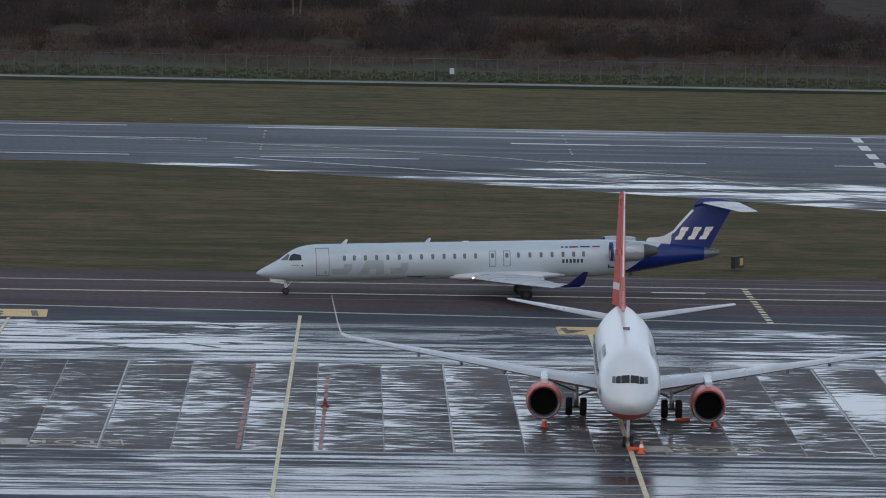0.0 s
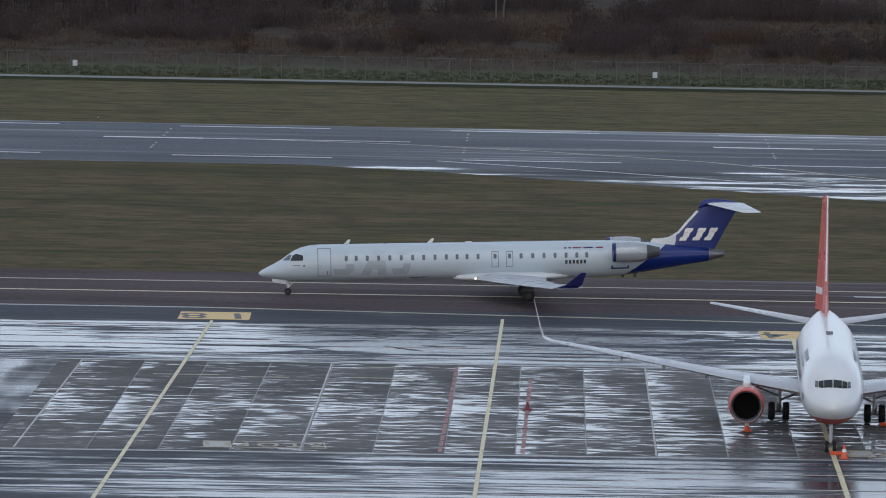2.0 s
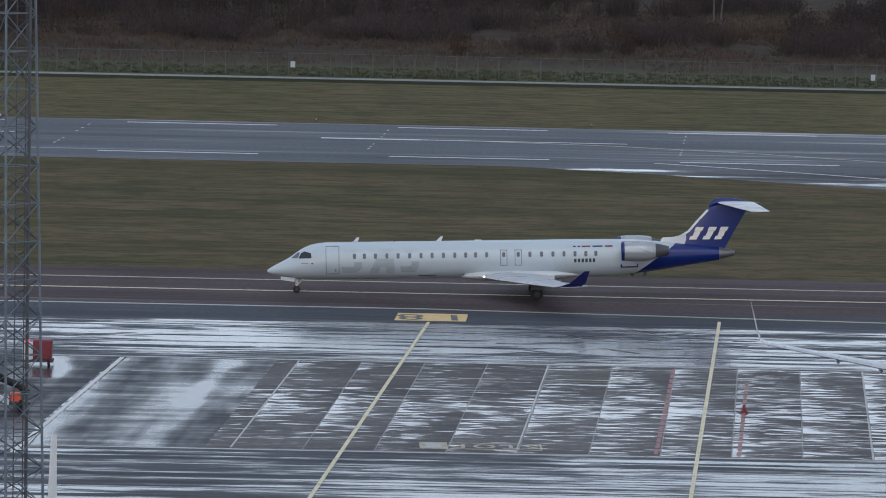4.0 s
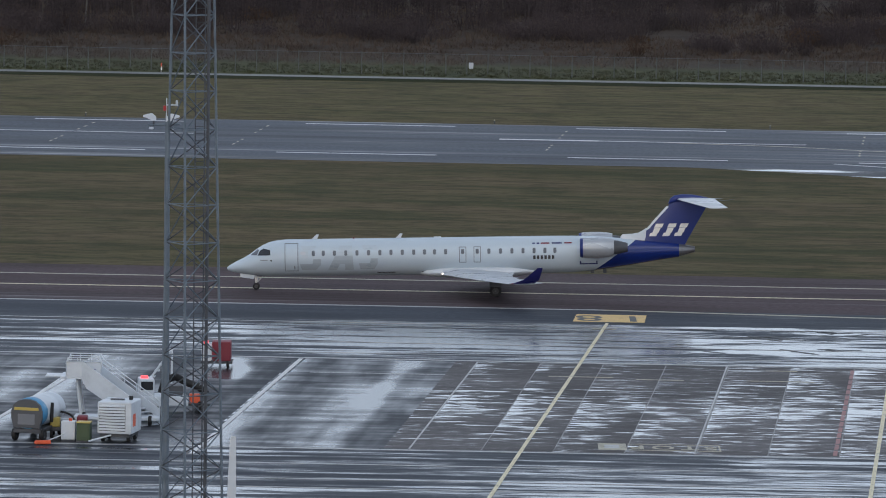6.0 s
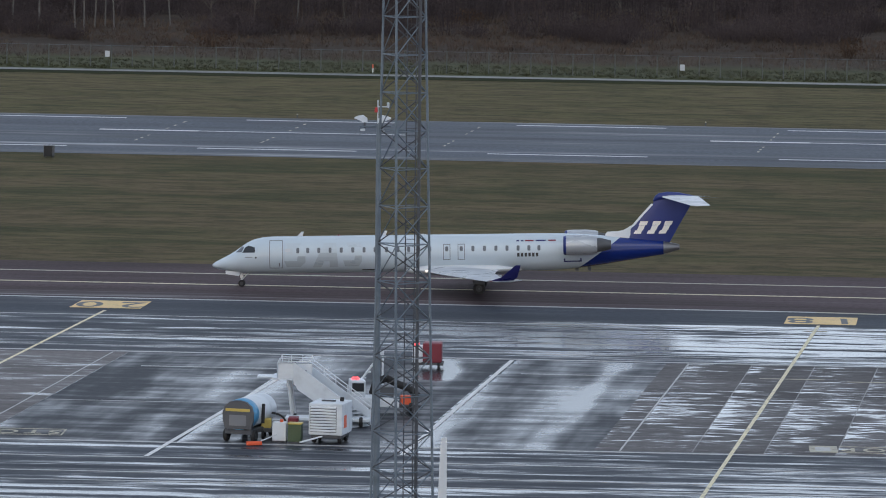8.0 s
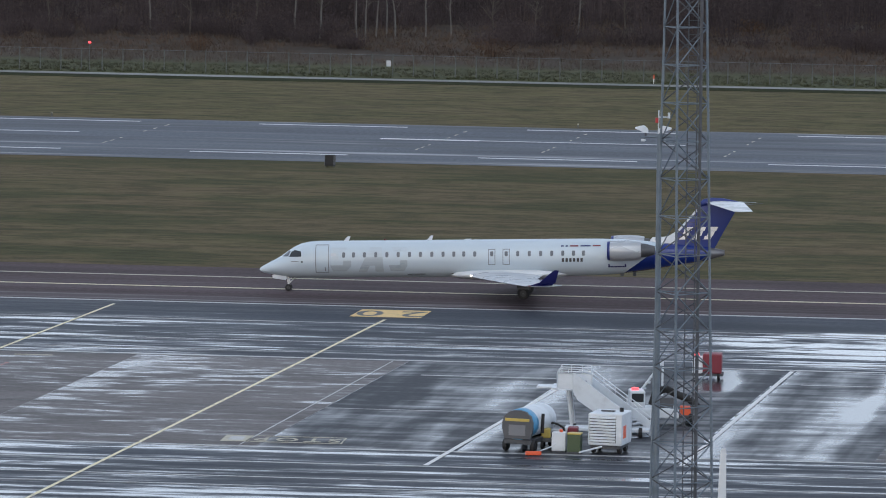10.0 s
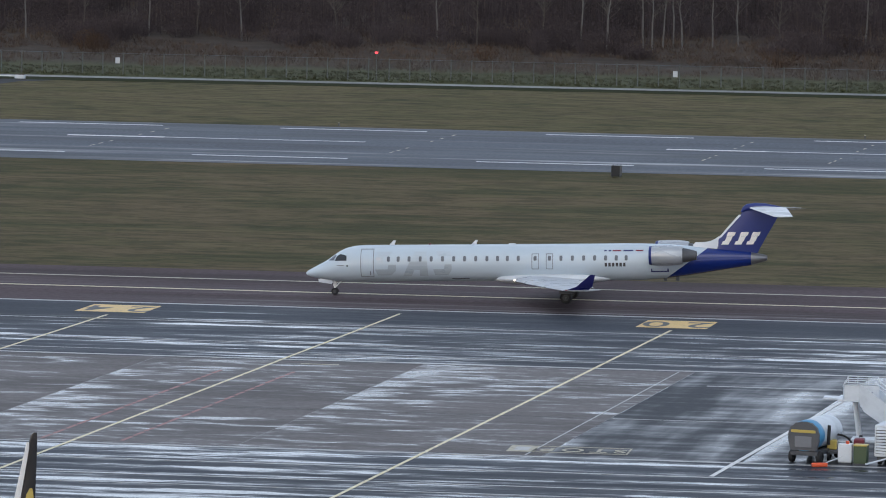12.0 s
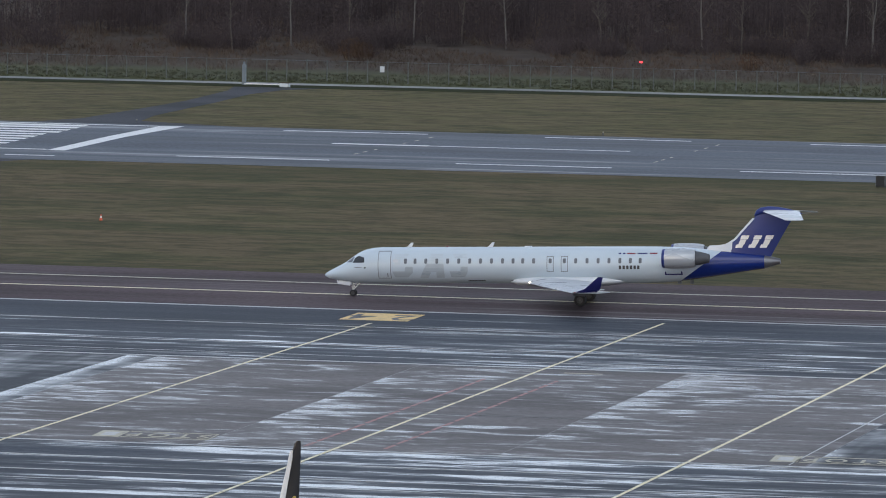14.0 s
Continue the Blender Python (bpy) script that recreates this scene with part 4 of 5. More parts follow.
def crown(s, y):
    for a, b in zip(sec, sec[1:]):
        if a[0] <= s <= b[0]:
            k = (s - a[0]) / (b[0] - a[0])
            zc, ry, rz = (a[i] + (b[i] - a[i]) * k for i in (1, 2, 3))
            return zc + rz * math.sqrt(max(0.0, 1 - (y / ry) ** 2)) + 0.012
    return 0.0


def on_crown(name, pts, mat, label="", thick=0.03, lift=0.004):
    bm = new_bm()
    a = [bm.verts.new((s, y, crown(s, y) + lift)) for s, y in pts]
    b = [bm.verts.new((s, y, crown(s, y) - thick)) for s, y in pts]
    bm.faces.new(a)
    for i in range(len(a)):
        j = (i + 1) % len(a)
        bm.faces.new((a[i], a[j], b[j], b[i]))
    return part(name, bm, mat, liner, label)


for side in (-1, 1):
    on_crown("cockpit_window", [(1.74, side * 0.03), (1.80, side * 0.5), (2.30, side * 0.5), (2.26, side * 0.03)], M["glass"], "dark windscreen pane", 0.03, 0.06)
    on_crown("cockpit_window", [(1.81, side * 0.54), (1.98, side * 0.80), (2.36, side * 0.80), (2.31, side * 0.54)], M["glass"], "dark windscreen pane", 0.03, 0.06)
    on_crown("cockpit_window", [(2.0, side * 0.83), (2.2, side * 1.02), (2.62, side * 1.0), (2.40, side * 0.83)], M["pane"], "side window, sky reflection painted as its pale colour", 0.03, 0.06)
    for k in range(30):
        s = 6.5 + 0.75 * k
        bm = new_bm()
        bm.faces.new([bm.verts.new((a, side * (skin(a, b) + 0.008), b)) for a, b in rounded(s, 4.05, 0.26, 0.38)])
        part("cabin_window", bm, M["glass"], liner)
    for k, (s, w) in enumerate(((8.0, 1.6), (10.2, 1.5), (12.3, 1.7))):
        bm = new_bm()
        bm.faces.new([bm.verts.new((a, side * (skin(a, b) + 0.011), b)) for a, b in ((s, 4.45), (s + w, 4.45), (s + w, 4.95), (s, 4.95))])
        part("flank_bar", bm, M["seal"], liner, "plain grey bar")
    q = side
    lifting(liner, "wing", [(13.3, q * 1.2, 2.3, 7.6, 0.105), (16.2, q * 5.8, 2.78, 4.7, 0.10), (20.0, q * 11.5, 3.4, 3.0, 0.10), (23.3, q * 16.7, 3.95, 1.7, 0.10)], M["panel"], "pale grey swept wing")
    lifting(liner, "winglet", [(23.25, q * 16.65, 3.94, 1.72, 0.09), (23.75, q * 17.15, 4.12, 1.5, 0.09), (24.3, q * 17.4, 4.7, 1.25, 0.08), (25.6, q * 17.85, 6.3, 0.55, 0.08)], M["plane"], "slender blended winglet, white with a red edge")
    lifting(liner, "winglet_stripe", [(23.6, q * 17.18, 4.14, 0.2, 0.3), (24.22, q * 17.42, 4.7, 0.2, 0.3), (25.55, q * 17.87, 6.31, 0.14, 0.3)], M["orange"])
    nacelle(liner, 12.0, q * 4.83, 1.62, 1.06, M["orange"], M["orange"], M["metal"], 3.4, "red-orange engine cowling with a bare metal intake lip")
    bm = new_bm()
    box(bm, 12.9, 17.0, q * 4.83 - 0.22, q * 4.83 + 0.22, 2.4, 2.95, 0.08)
    part("pylon", bm, M["plane"], liner)
    for k, y in enumerate((7.2, 9.8, 12.4)):
        bm = new_bm()
        s = 18.4 + 1.55 * k
        zz = 2.62 + 0.3 * k
        loft(bm, [[(s + a, q * y + 0.13 * w * math.cos(t), zz + 0.2 * w * math.sin(t)) for t in [i * math.pi / 4 for i in range(8)]] for a, w in ((0, 0.2), (0.8, 1), (2.6, 1), (3.8, 0.2))])
        part("flap_fairing", bm, M["panel"], liner, "", 40)
    lifting(liner, "stabiliser", [(32.8, q * 0.6, 4.5, 4.2, 0.075), (36.7, q * 6.9, 5.25, 1.6, 0.07), (37.0, q * 7.17, 5.28, 1.1, 0.06)], M["panel"], "pale grey tailplane half")
    bm = new_bm()
    tube(bm, (19.6, q * 2.86, 0.56), (19.6, q * 2.86, 2.3), 0.14)
    tube(bm, (19.6, q * 2.86, 1.2), (19.6, q * 1.2, 1.9), 0.07)
    tube(bm, (19.6, q * 2.2, 0.56), (19.6, q * 3.5, 0.56), 0.09)
    tube(bm, (19.45, q * 2.9, 1.5), (18.9, q * 4.3, 2.1), 0.05)
    gear = part("main_gear", bm, M["metal"], liner, "main undercarriage leg", 40)
    for d in (-0.43, 0.43):
        wheel("main_wheel", gear, pose(19.6, q * 2.86 + d, 0.565), 0.565, 0.4)
lifting(liner, "fin", [(30.8, 0, 4.9, 6.1, 0.09), (33.2, 0, 7.2, 4.1, 0.09), (36.2, 0, 12.2, 2.0, 0.09)], M["orange"], "tall red-orange fin", True)
lifting(liner, "rudder", [(36.7, 0.05, 5.0, 1.55, 0.08), (38.2, 0.03, 12.1, 0.75, 0.08)], M["orange"], "red-orange rudder turned to one side", True)
lifting(liner, "dorsal_fin", [(27.5, 0, 5.2, 4.5, 0.05), (31.6, 0, 6.4, 2.0, 0.06)], M["orange"], "", True)
lifting(liner, "fin_leading_edge", [(33.1, 0, 7.2, 0.25, 0.5), (36.1, 0, 12.25, 0.22, 0.4)], M["conew"], "white leading edge of the fin", True)
lifting(liner, "rudder_mark", [(36.9, 0.05, 6.0, 1.45, 0.12), (37.0, 0.05, 6.42, 1.4, 0.12)], M["conew"], "plain white patch on the rudder", True)
for s, y in ((17.0, 0.0), (17.9, 0.0)):
    on_crown("roof_hatch", [(s, y - 0.2), (s + 0.3, y - 0.2), (s + 0.3, y + 0.2), (s, y + 0.2)], M["seal"], "dark roof fitting", -0.06)
bm = new_bm()
tube(bm, (4.0, 0, 0.4), (4.0, 0, 1.7), 0.1)
tube(bm, (4.0, -0.35, 0.34), (4.0, 0.35, 0.34), 0.07)
tube(bm, (4.0, 0, 0.8), (4.9, 0, 1.7), 0.06)
gear = part("nose_gear", bm, M["metal"], liner, "nose undercarriage leg", 40)
for d in (-0.22, 0.22):
    wheel("nose_wheel", gear, pose(4.0, d, 0.34), 0.34, 0.2)
bm = new_bm()
for side in (-1, 1):
    bm.faces.new([bm.verts.new((s, side * (skin(s, z) + 0.012), z)) for s, z in ((2.9, 3.1), (3.5, 3.1), (3.6, 3.45), (3.0, 3.45))])
part("emblem", bm, M["seal"], liner, "small grey emblem")
for ob in liner.children:
    if ob.name.startswith("rudder"):
        turn = Matrix.Translation((36.9, 0.05, 5.0)) @ Matrix.Rotation(radians(24), 4, (0.2, 0, 1)) @ Matrix.Translation((-36.9, -0.05, -5.0))
        ob.matrix_basis = turn
liner.matrix_basis = pose(43.22, 324.2, 0.03, 0, 0, 90 - 6.5)


# ---- lattice mast and floodlight pole ----
mast = thing("lattice_mast", "tall slender triangular lattice mast of galvanised steel", "mast")


def leg_at(k, z):
    """The place of leg k at height z: left, front, right."""
    x = (-13.06 + 0.0107 * z, -11.70 - 0.0152 * z, -10.06 - 0.0307 * z)[k]
    y = (251.1 - 0.012 * z, 248.9 + 0.012 * z, 250.6)[k]
    return Vector((x, y, z))


TOP = 46.0
for k in range(3):
    part("leg", tube(new_bm(), leg_at(k, 0.0), leg_at(k, TOP), 0.06, 0.05, 10), M["steel"], mast, "", 40)
levels = [1.46]
while levels[-1] < TOP - 1.7:
    levels.append(levels[-1] + 1.64)
for i, z in enumerate(levels):
    for a, b in ((0, 1), (1, 2), (2, 0)):
        part("rung", tube(new_bm(), leg_at(a, z), leg_at(b, z), 0.026, n=5), M["steel"], mast)
        if i + 1 < len(levels):
            zn = levels[i + 1]
            bm = new_bm()
            if (a, b) == (0, 1):
                tube(bm, leg_at(a, z), leg_at(b, zn), 0.026, n=5)
            else:
                tube(bm, leg_at(a, z), leg_at(b, zn), 0.03, n=5)
                tube(bm, leg_at(b, z), leg_at(a, zn), 0.03, n=5)
            part("brace", bm, M["dull"] if (a, b) == (2, 0) else M["steel"], mast)
bm = new_bm()
for dx in (-0.2, 0.2):
    tube(bm, (-11.3 + dx, 250.3, 0.1), (-11.6 + dx, 250.1, TOP), 0.03, n=5)
for k in range(150):
    z = 0.4 + 0.3 * k
    x = -11.3 - 0.3 * z / TOP
    tube(bm, (x - 0.2, 250.3 - 0.2 * z / TOP, z), (x + 0.2, 250.3 - 0.2 * z / TOP, z), 0.014, n=4)
part("ladder", bm, M["dull"], mast, "dark climbing ladder")
bm = new_bm()
tube(bm, (-10.95, 250.2, 0.1), (-11.25, 250.2, TOP - 2), 0.075, n=8)
part("cable_duct", bm, M["dull"], mast, "bundle of dark cables")
bm = new_bm()
box(bm, -13.4, -9.6, 248.3, 252, 0.0, 0.35, 0.05)
part("footing", bm, M["road"], mast, "concrete footing")

pole = thing("floodlight_pole", "grey steel floodlight pole with two white lamp heads", "street lamp")
part("pole", tube(new_bm(), (-12.95, 256, 0.0), (-13.15, 256, 22.7), 0.17, 0.11, 12), M["steel"], pole, "", 40)
part("cross_arm", tube(new_bm(), (-14.0, 256, 22.55), (-12.6, 256, 22.6), 0.05, n=8), M["steel"], pole)
for x, d in ((-13.86, -1), (-12.98, 1)):
    bm = new_bm()
    loft(bm, [[(x + d * u, 256 + y * k, z) for y, z in ((-0.2, lo), (0.2, lo), (0.15, hi), (-0.15, hi))] for u, lo, hi, k in ((-0.2, 22.74, 22.92, 0.7), (-0.02, 22.76, 23.06, 1.0), (0.18, 22.86, 23.03, 1.0), (0.36, 22.92, 22.97, 0.8))])
    h = part("lamp_head", bm, M["gse"], pole, "white wedge-shaped floodlight", 40)
    part("bracket", tube(new_bm(), (x - d * 0.1, 256, 22.5), (x - d * 0.1, 256, 22.8), 0.045, 0.04, 8), M["dull"], h)
    part("ballast_box", box(new_bm(), x - 0.1, x + 0.1, 255.9, 256.1, 22.36, 22.46, 0.02), M["gse"], h)
bm = new_bm()
tube(bm, (-13.2, 256, 22.6), (-13.2, 256, 23.75), 0.03, n=6)
tube(bm, (-13.2, 256, 23.45), (-12.75, 256, 23.45), 0.03, n=6)
tube(bm, (-12.75, 256, 23.4), (-12.75, 256, 23.65), 0.06, n=6)
part("light_bracket", bm, M["gse"], pole)
part("obstruction_light", tube(new_bm(), (-13.27, 255.9, 23.2), (-13.27, 255.9, 23.42), 0.07, n=10), M["redlamp"], pole, "red obstruction light")

# ---- wing tips of aircraft parked below the roof ----
tip = thing("wing_tip", "upright white winglet on the wing tip of a parked aircraft", "aircraft")
lifting(tip, "winglet", [(-11.5, 285.0, 1.0, 0.62, 0.16), (-11.43, 285, 2.3, 0.44, 0.18), (-11.33, 285, 5.2, 0.30, 0.2), (-11.27, 285, 5.36, 0.22, 0.18)], M["plane"], "", True)
part("wing", slab(new_bm(), [(-11.7, 284.2), (-10.6, 284.2), (-9.8, 286.5), (-9.8, 288.5), (-11.6, 285.8)], 0.7, 1.02), M["panel"], tip, "pale grey wing end")
part("prop", tube(new_bm(), (-11.0, 285.2, 0.0), (-11.0, 285.2, 0.75), 0.1), M["dull"], tip)
tip2 = thing("wing_tip", "dark blue-black winglet with a white leading edge and an orange flash", "aircraft")
lifting(tip2, "winglet", [(-61.2, 285.0, 0.9, 1.25, 0.1), (-60.92, 285, 1.96, 0.95, 0.1), (-60.42, 285, 4.4, 0.52, 0.11), (-60.22, 285, 5.1, 0.32, 0.12), (-60.08, 285, 5.24, 0.16, 0.1)], M["glass"], "", True)
lifting(tip2, "leading_edge", [(-61.3, 284.92, 0.9, 0.34, 0.5), (-61.02, 284.92, 1.96, 0.32, 0.5), (-60.5, 284.92, 4.4, 0.2, 0.5), (-60.42, 284.92, 4.75, 0.12, 0.5)], M["conew"], "white leading edge", True)
bm = new_bm()
loft(bm, [[(-60.55, 284.93, 1.2), (-60.05, 284.93, 1.2), (-60.05, 284.96, 1.2), (-60.55, 284.96, 1.2)], [(-60.42, 284.93, 2.1), (-60.06, 284.93, 2.1), (-60.06, 284.96, 2.1), (-60.42, 284.96, 2.1)], [(-60.24, 284.93, 2.42), (-60.12, 284.93, 2.42), (-60.12, 284.96, 2.42), (-60.24, 284.96, 2.42)]])
part("orange_flash", bm, M["yellowgse"], tip2, "orange flash")
part("wing", slab(new_bm(), [(-61.3, 284.4), (-60.0, 284.4), (-59.0, 287.0), (-60.8, 286.2)], 0.7, 0.95), M["panel"], tip2)
part("prop", tube(new_bm(), (-60.4, 285.2, 0.0), (-60.4, 285.2, 0.75), 0.1), M["dull"], tip2)

# ---- ground equipment beside the mast ----
GZ = 0.021


def still_wheel(parent, x, y, z, r, w):
    return wheel("wheel", parent, pose(x, y, z, 0, 0, 90), r, w)


tank = thing("tank_trailer", "water service trailer with a blue and white tank and grey rear", "trailer", at=pose(-24.4, 325.2, GZ, 0, 0, -15))


def barrel(y0, y1, r0=0.94, n=24, z=1.55):
    return [[(r0 * k * math.cos(2 * math.pi * i / n), y, z + 0.92 * r0 * k * math.sin(2 * math.pi * i / n)) for i in range(n)] for y, k in ((y0, 0.97), (y0 + 0.05, 1.0), (y1 - 0.05, 1.0), (y1, 0.97))]


bm = new_bm()
loft(bm, barrel(1.05, 4.1) + [[(0.6 * math.cos(2 * math.pi * i / 24), 4.4, 1.55 + 0.55 * math.sin(2 * math.pi * i / 24)) for i in range(24)]])
part("tank", bm, M["gse"], tank, "white tank", 40)
bm = new_bm()
loft(bm, barrel(0.12, 1.05, 0.95))
part("tank_band", bm, M["bluegse"], tank, "sky blue band of the tank", 40)
bm = new_bm()
loft(bm, [[(k * x, y, 1.5 + k * z) for x, z in ((-0.78, -0.75), (0.78, -0.75), (0.92, -0.2), (0.93, 0.2), (0.80, 0.55), (0.5, 0.80), (0.2, 0.88), (-0.2, 0.88), (-0.5, 0.80), (-0.80, 0.55), (-0.93, 0.2), (-0.92, -0.2))] for y, k in ((0.0, 0.98), (0.12, 1.0), (0.2, 1.0))])
part("rear_cabinet", bm, M["greygse"], tank, "dark grey rear cabinet")
part("warning_band", box(new_bm(), -0.72, 0.72, -0.03, 0.01, 1.76, 1.92), M["yellowgse"], tank, "yellow band")
part("rear_hatch", box(new_bm(), -0.5, 0.5, -0.035, 0.01, 0.95, 1.55, 0.01), M["seal"], tank)
part("chassis", box(new_bm(), -0.8, 0.8, 0.1, 4.6, 0.45, 0.72, 0.04), M["dull"], tank)
part("side_pipe", tube(new_bm(), (1.02, 1.4, 1.0), (1.05, 1.4, 2.1), 0.1), M["dark"], tank)
for x in (-0.82, 0.82):
    for y in (0.5, 3.6):
        still_wheel(tank, x, y, 0.36, 0.36, 0.26)
part("draw_bar", tube(new_bm(), (0, 4.5, 0.5), (0.3, 6.0, 0.4), 0.06), M["dull"], tank)

gpu = thing("ground_power_unit", "white boxy ground power unit with louvred front", "generator", at=pose(-19.3, 326.2, GZ, 0, 0, -10))
bm = new_bm()
box(bm, -0.98, 0.98, -0.9, 1.5, 0.5, 2.3, 0.06)
part("housing", bm, M["gse"], gpu)
for k in range(9):
    bm = new_bm()
    loft(bm, [[(-0.86, -0.9, 0.72 + 0.165 * k), (-0.86, -0.96, 0.70 + 0.165 * k), (-0.86, -0.96, 0.77 + 0.165 * k), (-0.86, -0.9, 0.83 + 0.165 * k)],
              [(0.62, -0.9, 0.72 + 0.165 * k), (0.62, -0.96, 0.70 + 0.165 * k), (0.62, -0.96, 0.77 + 0.165 * k), (0.62, -0.9, 0.83 + 0.165 * k)]])
    part("louvre", bm, M["gse"], gpu)
part("grille", box(new_bm(), -0.88, 0.64, -0.912, -0.89, 0.66, 2.14), M["dull"], gpu, "dark grille behind the louvres")
part("orange_panel", box(new_bm(), 0.97, 1.0, -0.5, 0.1, 0.9, 1.6), M["coneo"], gpu, "orange side panel")
part("exhaust", tube(new_bm(), (0.6, 0.6, 2.3), (0.6, 0.6, 2.52), 0.12), M["dark"], gpu)
part("lifting_eye", box(new_bm(), -0.5, 0.3, 0.2, 0.4, 2.3, 2.38, 0.02), M["dull"], gpu)
part("chassis", box(new_bm(), -0.85, 0.85, -0.75, 1.4, 0.3, 0.5, 0.03), M["dull"], gpu)
part("draw_bar", tube(new_bm(), (-0.2, -0.8, 0.42), (-1.3, -1.6, 0.12), 0.05), M["gse"], gpu)
for x in (-0.75, 0.75):
    for y in (-0.4, 1.0):
        still_wheel(gpu, x, y, 0.3, 0.3, 0.2)

stairs = thing("passenger_stairs", "white mobile passenger stairs with a railed platform", "airstairs", at=pose(-22.0, 337.0, GZ))
DOWN = Vector((3.6, -3.0, -2.15))
ACROSS = Vector((DOWN.y, -DOWN.x, 0)).normalized()
P0 = Vector((0.5, 0.0, 2.42))
for k in range(13):
    c = P0 + DOWN * ((k + 0.5) / 13)
    bm = new_bm()
    u = Vector((DOWN.x, DOWN.y, 0)).normalized()
    loft(bm, [[c + ACROSS * w * 0.78 + u * d + Vector((0, 0, h)) for d, h in ((-0.22, -0.02), (0.22, -0.02), (0.22, 0.03), (-0.22, 0.03))] for w in (-1, 1)])
    part("tread", bm, M["panel"], stairs)
for w in (-1, 1):
    bm = new_bm()
    loft(bm, [[P0 + DOWN * k + ACROSS * (0.8 * w + d) + Vector((0, 0, h)) for d, h in ((-0.03, low), (0.03, low), (0.03, 1.0 if w > 0 else 0.62), (-0.03, 1.0 if w > 0 else 0.62))] for k, low in ((0.0, -0.1), (0.08, -0.42), (1.0, -0.22))])
    part("side_panel", bm, M["gse"], stairs, "white side panel")
    if w > 0:
        continue
    bm = new_bm()
    for h in (0.85, 1.08):
        tube(bm, P0 + ACROSS * 0.8 * w + Vector((0, 0, h)), P0 + DOWN + ACROSS * 0.8 * w + Vector((0, 0, h)), 0.03, n=6)
    part("handrail", bm, M["gse"], stairs)
    for k in range(6):
        q = P0 + DOWN * (k / 5) + ACROSS * 0.8 * w
        part("rail_post", tube(new_bm(), q + Vector((0, 0, 0.4)), q + Vector((0, 0, 1.08)), 0.025, n=5), M["gse"], stairs)
part("underside", loft(new_bm(), [[P0 + DOWN * k + ACROSS * w + Vector((0, 0, h)) for w, h in ((-0.75, -0.32), (0.75, -0.32), (0.75, -0.26), (-0.75, -0.26))] for k in (0.0, 1.0)]), M["gse"], stairs)
part("platform", box(new_bm(), -1.3, 1.15, -0.5, 1.9, 2.34, 2.48, 0.02), M["gse"], stairs)
part("platform_panel", box(new_bm(), -0.98, 1.12, -0.56, -0.5, 2.36, 3.38, 0.12), M["gse"], stairs, "white panel of the platform")
part("emblem", box(new_bm(), 0.35, 0.75, -0.575, -0.555, 2.86, 2.95), M["navy"], stairs)
part("bridge_plate", box(new_bm(), -2.2, -1.3, 0.0, 1.5, 2.38, 2.46, 0.01), M["panel"], stairs)
for y in (-0.53, 1.85):
    bm = new_bm()
    for z in (3.46, 3.6):
        tube(bm, (-0.85, y, z), (0.9, y, z), 0.03, n=6)
    tube(bm, (-0.85, y, 3.6), (-1.0, y, 3.2), 0.03, n=6)
    tube(bm, (0.9, y, 3.6), (1.05, y, 3.2), 0.03, n=6)
    for x in (-0.85, -0.3, 0.35, 0.9):
        tube(bm, (x, y, 2.4), (x, y, 3.6), 0.025, n=5)
    part("platform_rail", bm, M["gse"], stairs)
for x, y in ((-0.35, -0.1), (-0.35, 1.6)):
    part("support_leg", tube(new_bm(), (x + 0.3, y, 0.0), (x, y, 2.36), 0.1, n=8), M["gse"], stairs)
part("chassis", box(new_bm(), -0.3, 4.6, -3.4, -1.9, 0.3, 0.5, 0.04), M["gse"], stairs)
for x in (0.2, 4.1):
    for y in (-3.3, -2.0):
        still_wheel(stairs, x, y, 0.3, 0.3, 0.2)

bins = thing("equipment_bin", "dark green metal bin", "bin", at=pose(-21.15, 325.4, GZ, 0, 0, -6))
part("body", box(new_bm(), -0.38, 0.38, -0.35, 0.35, 0.12, 1.1, 0.03), M["greengse"], bins)
part("lid", box(new_bm(), -0.4, 0.4, -0.38, 0.38, 1.1, 1.18, 0.03), M["yellowgse"], bins, "yellow-green lid")
part("base", box(new_bm(), -0.4, 0.4, -0.33, 0.33, 0.0, 0.12), M["dull"], bins)
box1 = thing("equipment_cabinet", "white metal equipment cabinet", "cabinet", at=pose(-22.05, 325.8, GZ, 0, 0, -4))
part("body", box(new_bm(), -0.4, 0.4, -0.3, 0.4, 0.1, 1.15, 0.04), M["gse"], box1)
part("beacon", tube(new_bm(), (0.1, 0, 1.15), (0.1, 0, 1.3), 0.1), M["coneo"], box1, "orange beacon")
part("skirting", box(new_bm(), -0.38, 0.38, -0.28, 0.38, 0.0, 0.1), M["dull"], box1)
cart = thing("tow_cart", "yellow and dark tow cart with hoses", "cart", at=pose(-22.6, 327.6, GZ))
part("bed", box(new_bm(), -0.7, 1.6, -0.6, 0.9, 0.4, 0.62, 0.03), M["dull"], cart)
part("machine", box(new_bm(), -0.6, -0.05, -0.5, 0.2, 0.62, 1.15, 0.06), M["yellowgse"], cart, "yellow machine")
part("motor", box(new_bm(), 0.9, 1.5, -0.4, 0.5, 0.62, 1.25, 0.08), M["redgse"], cart, "dark red motor")
part("rail", tube(new_bm(), (-0.7, 0.9, 0.9), (4.2, 0.9, 1.0), 0.05), M["gse"], cart)
bm = new_bm()
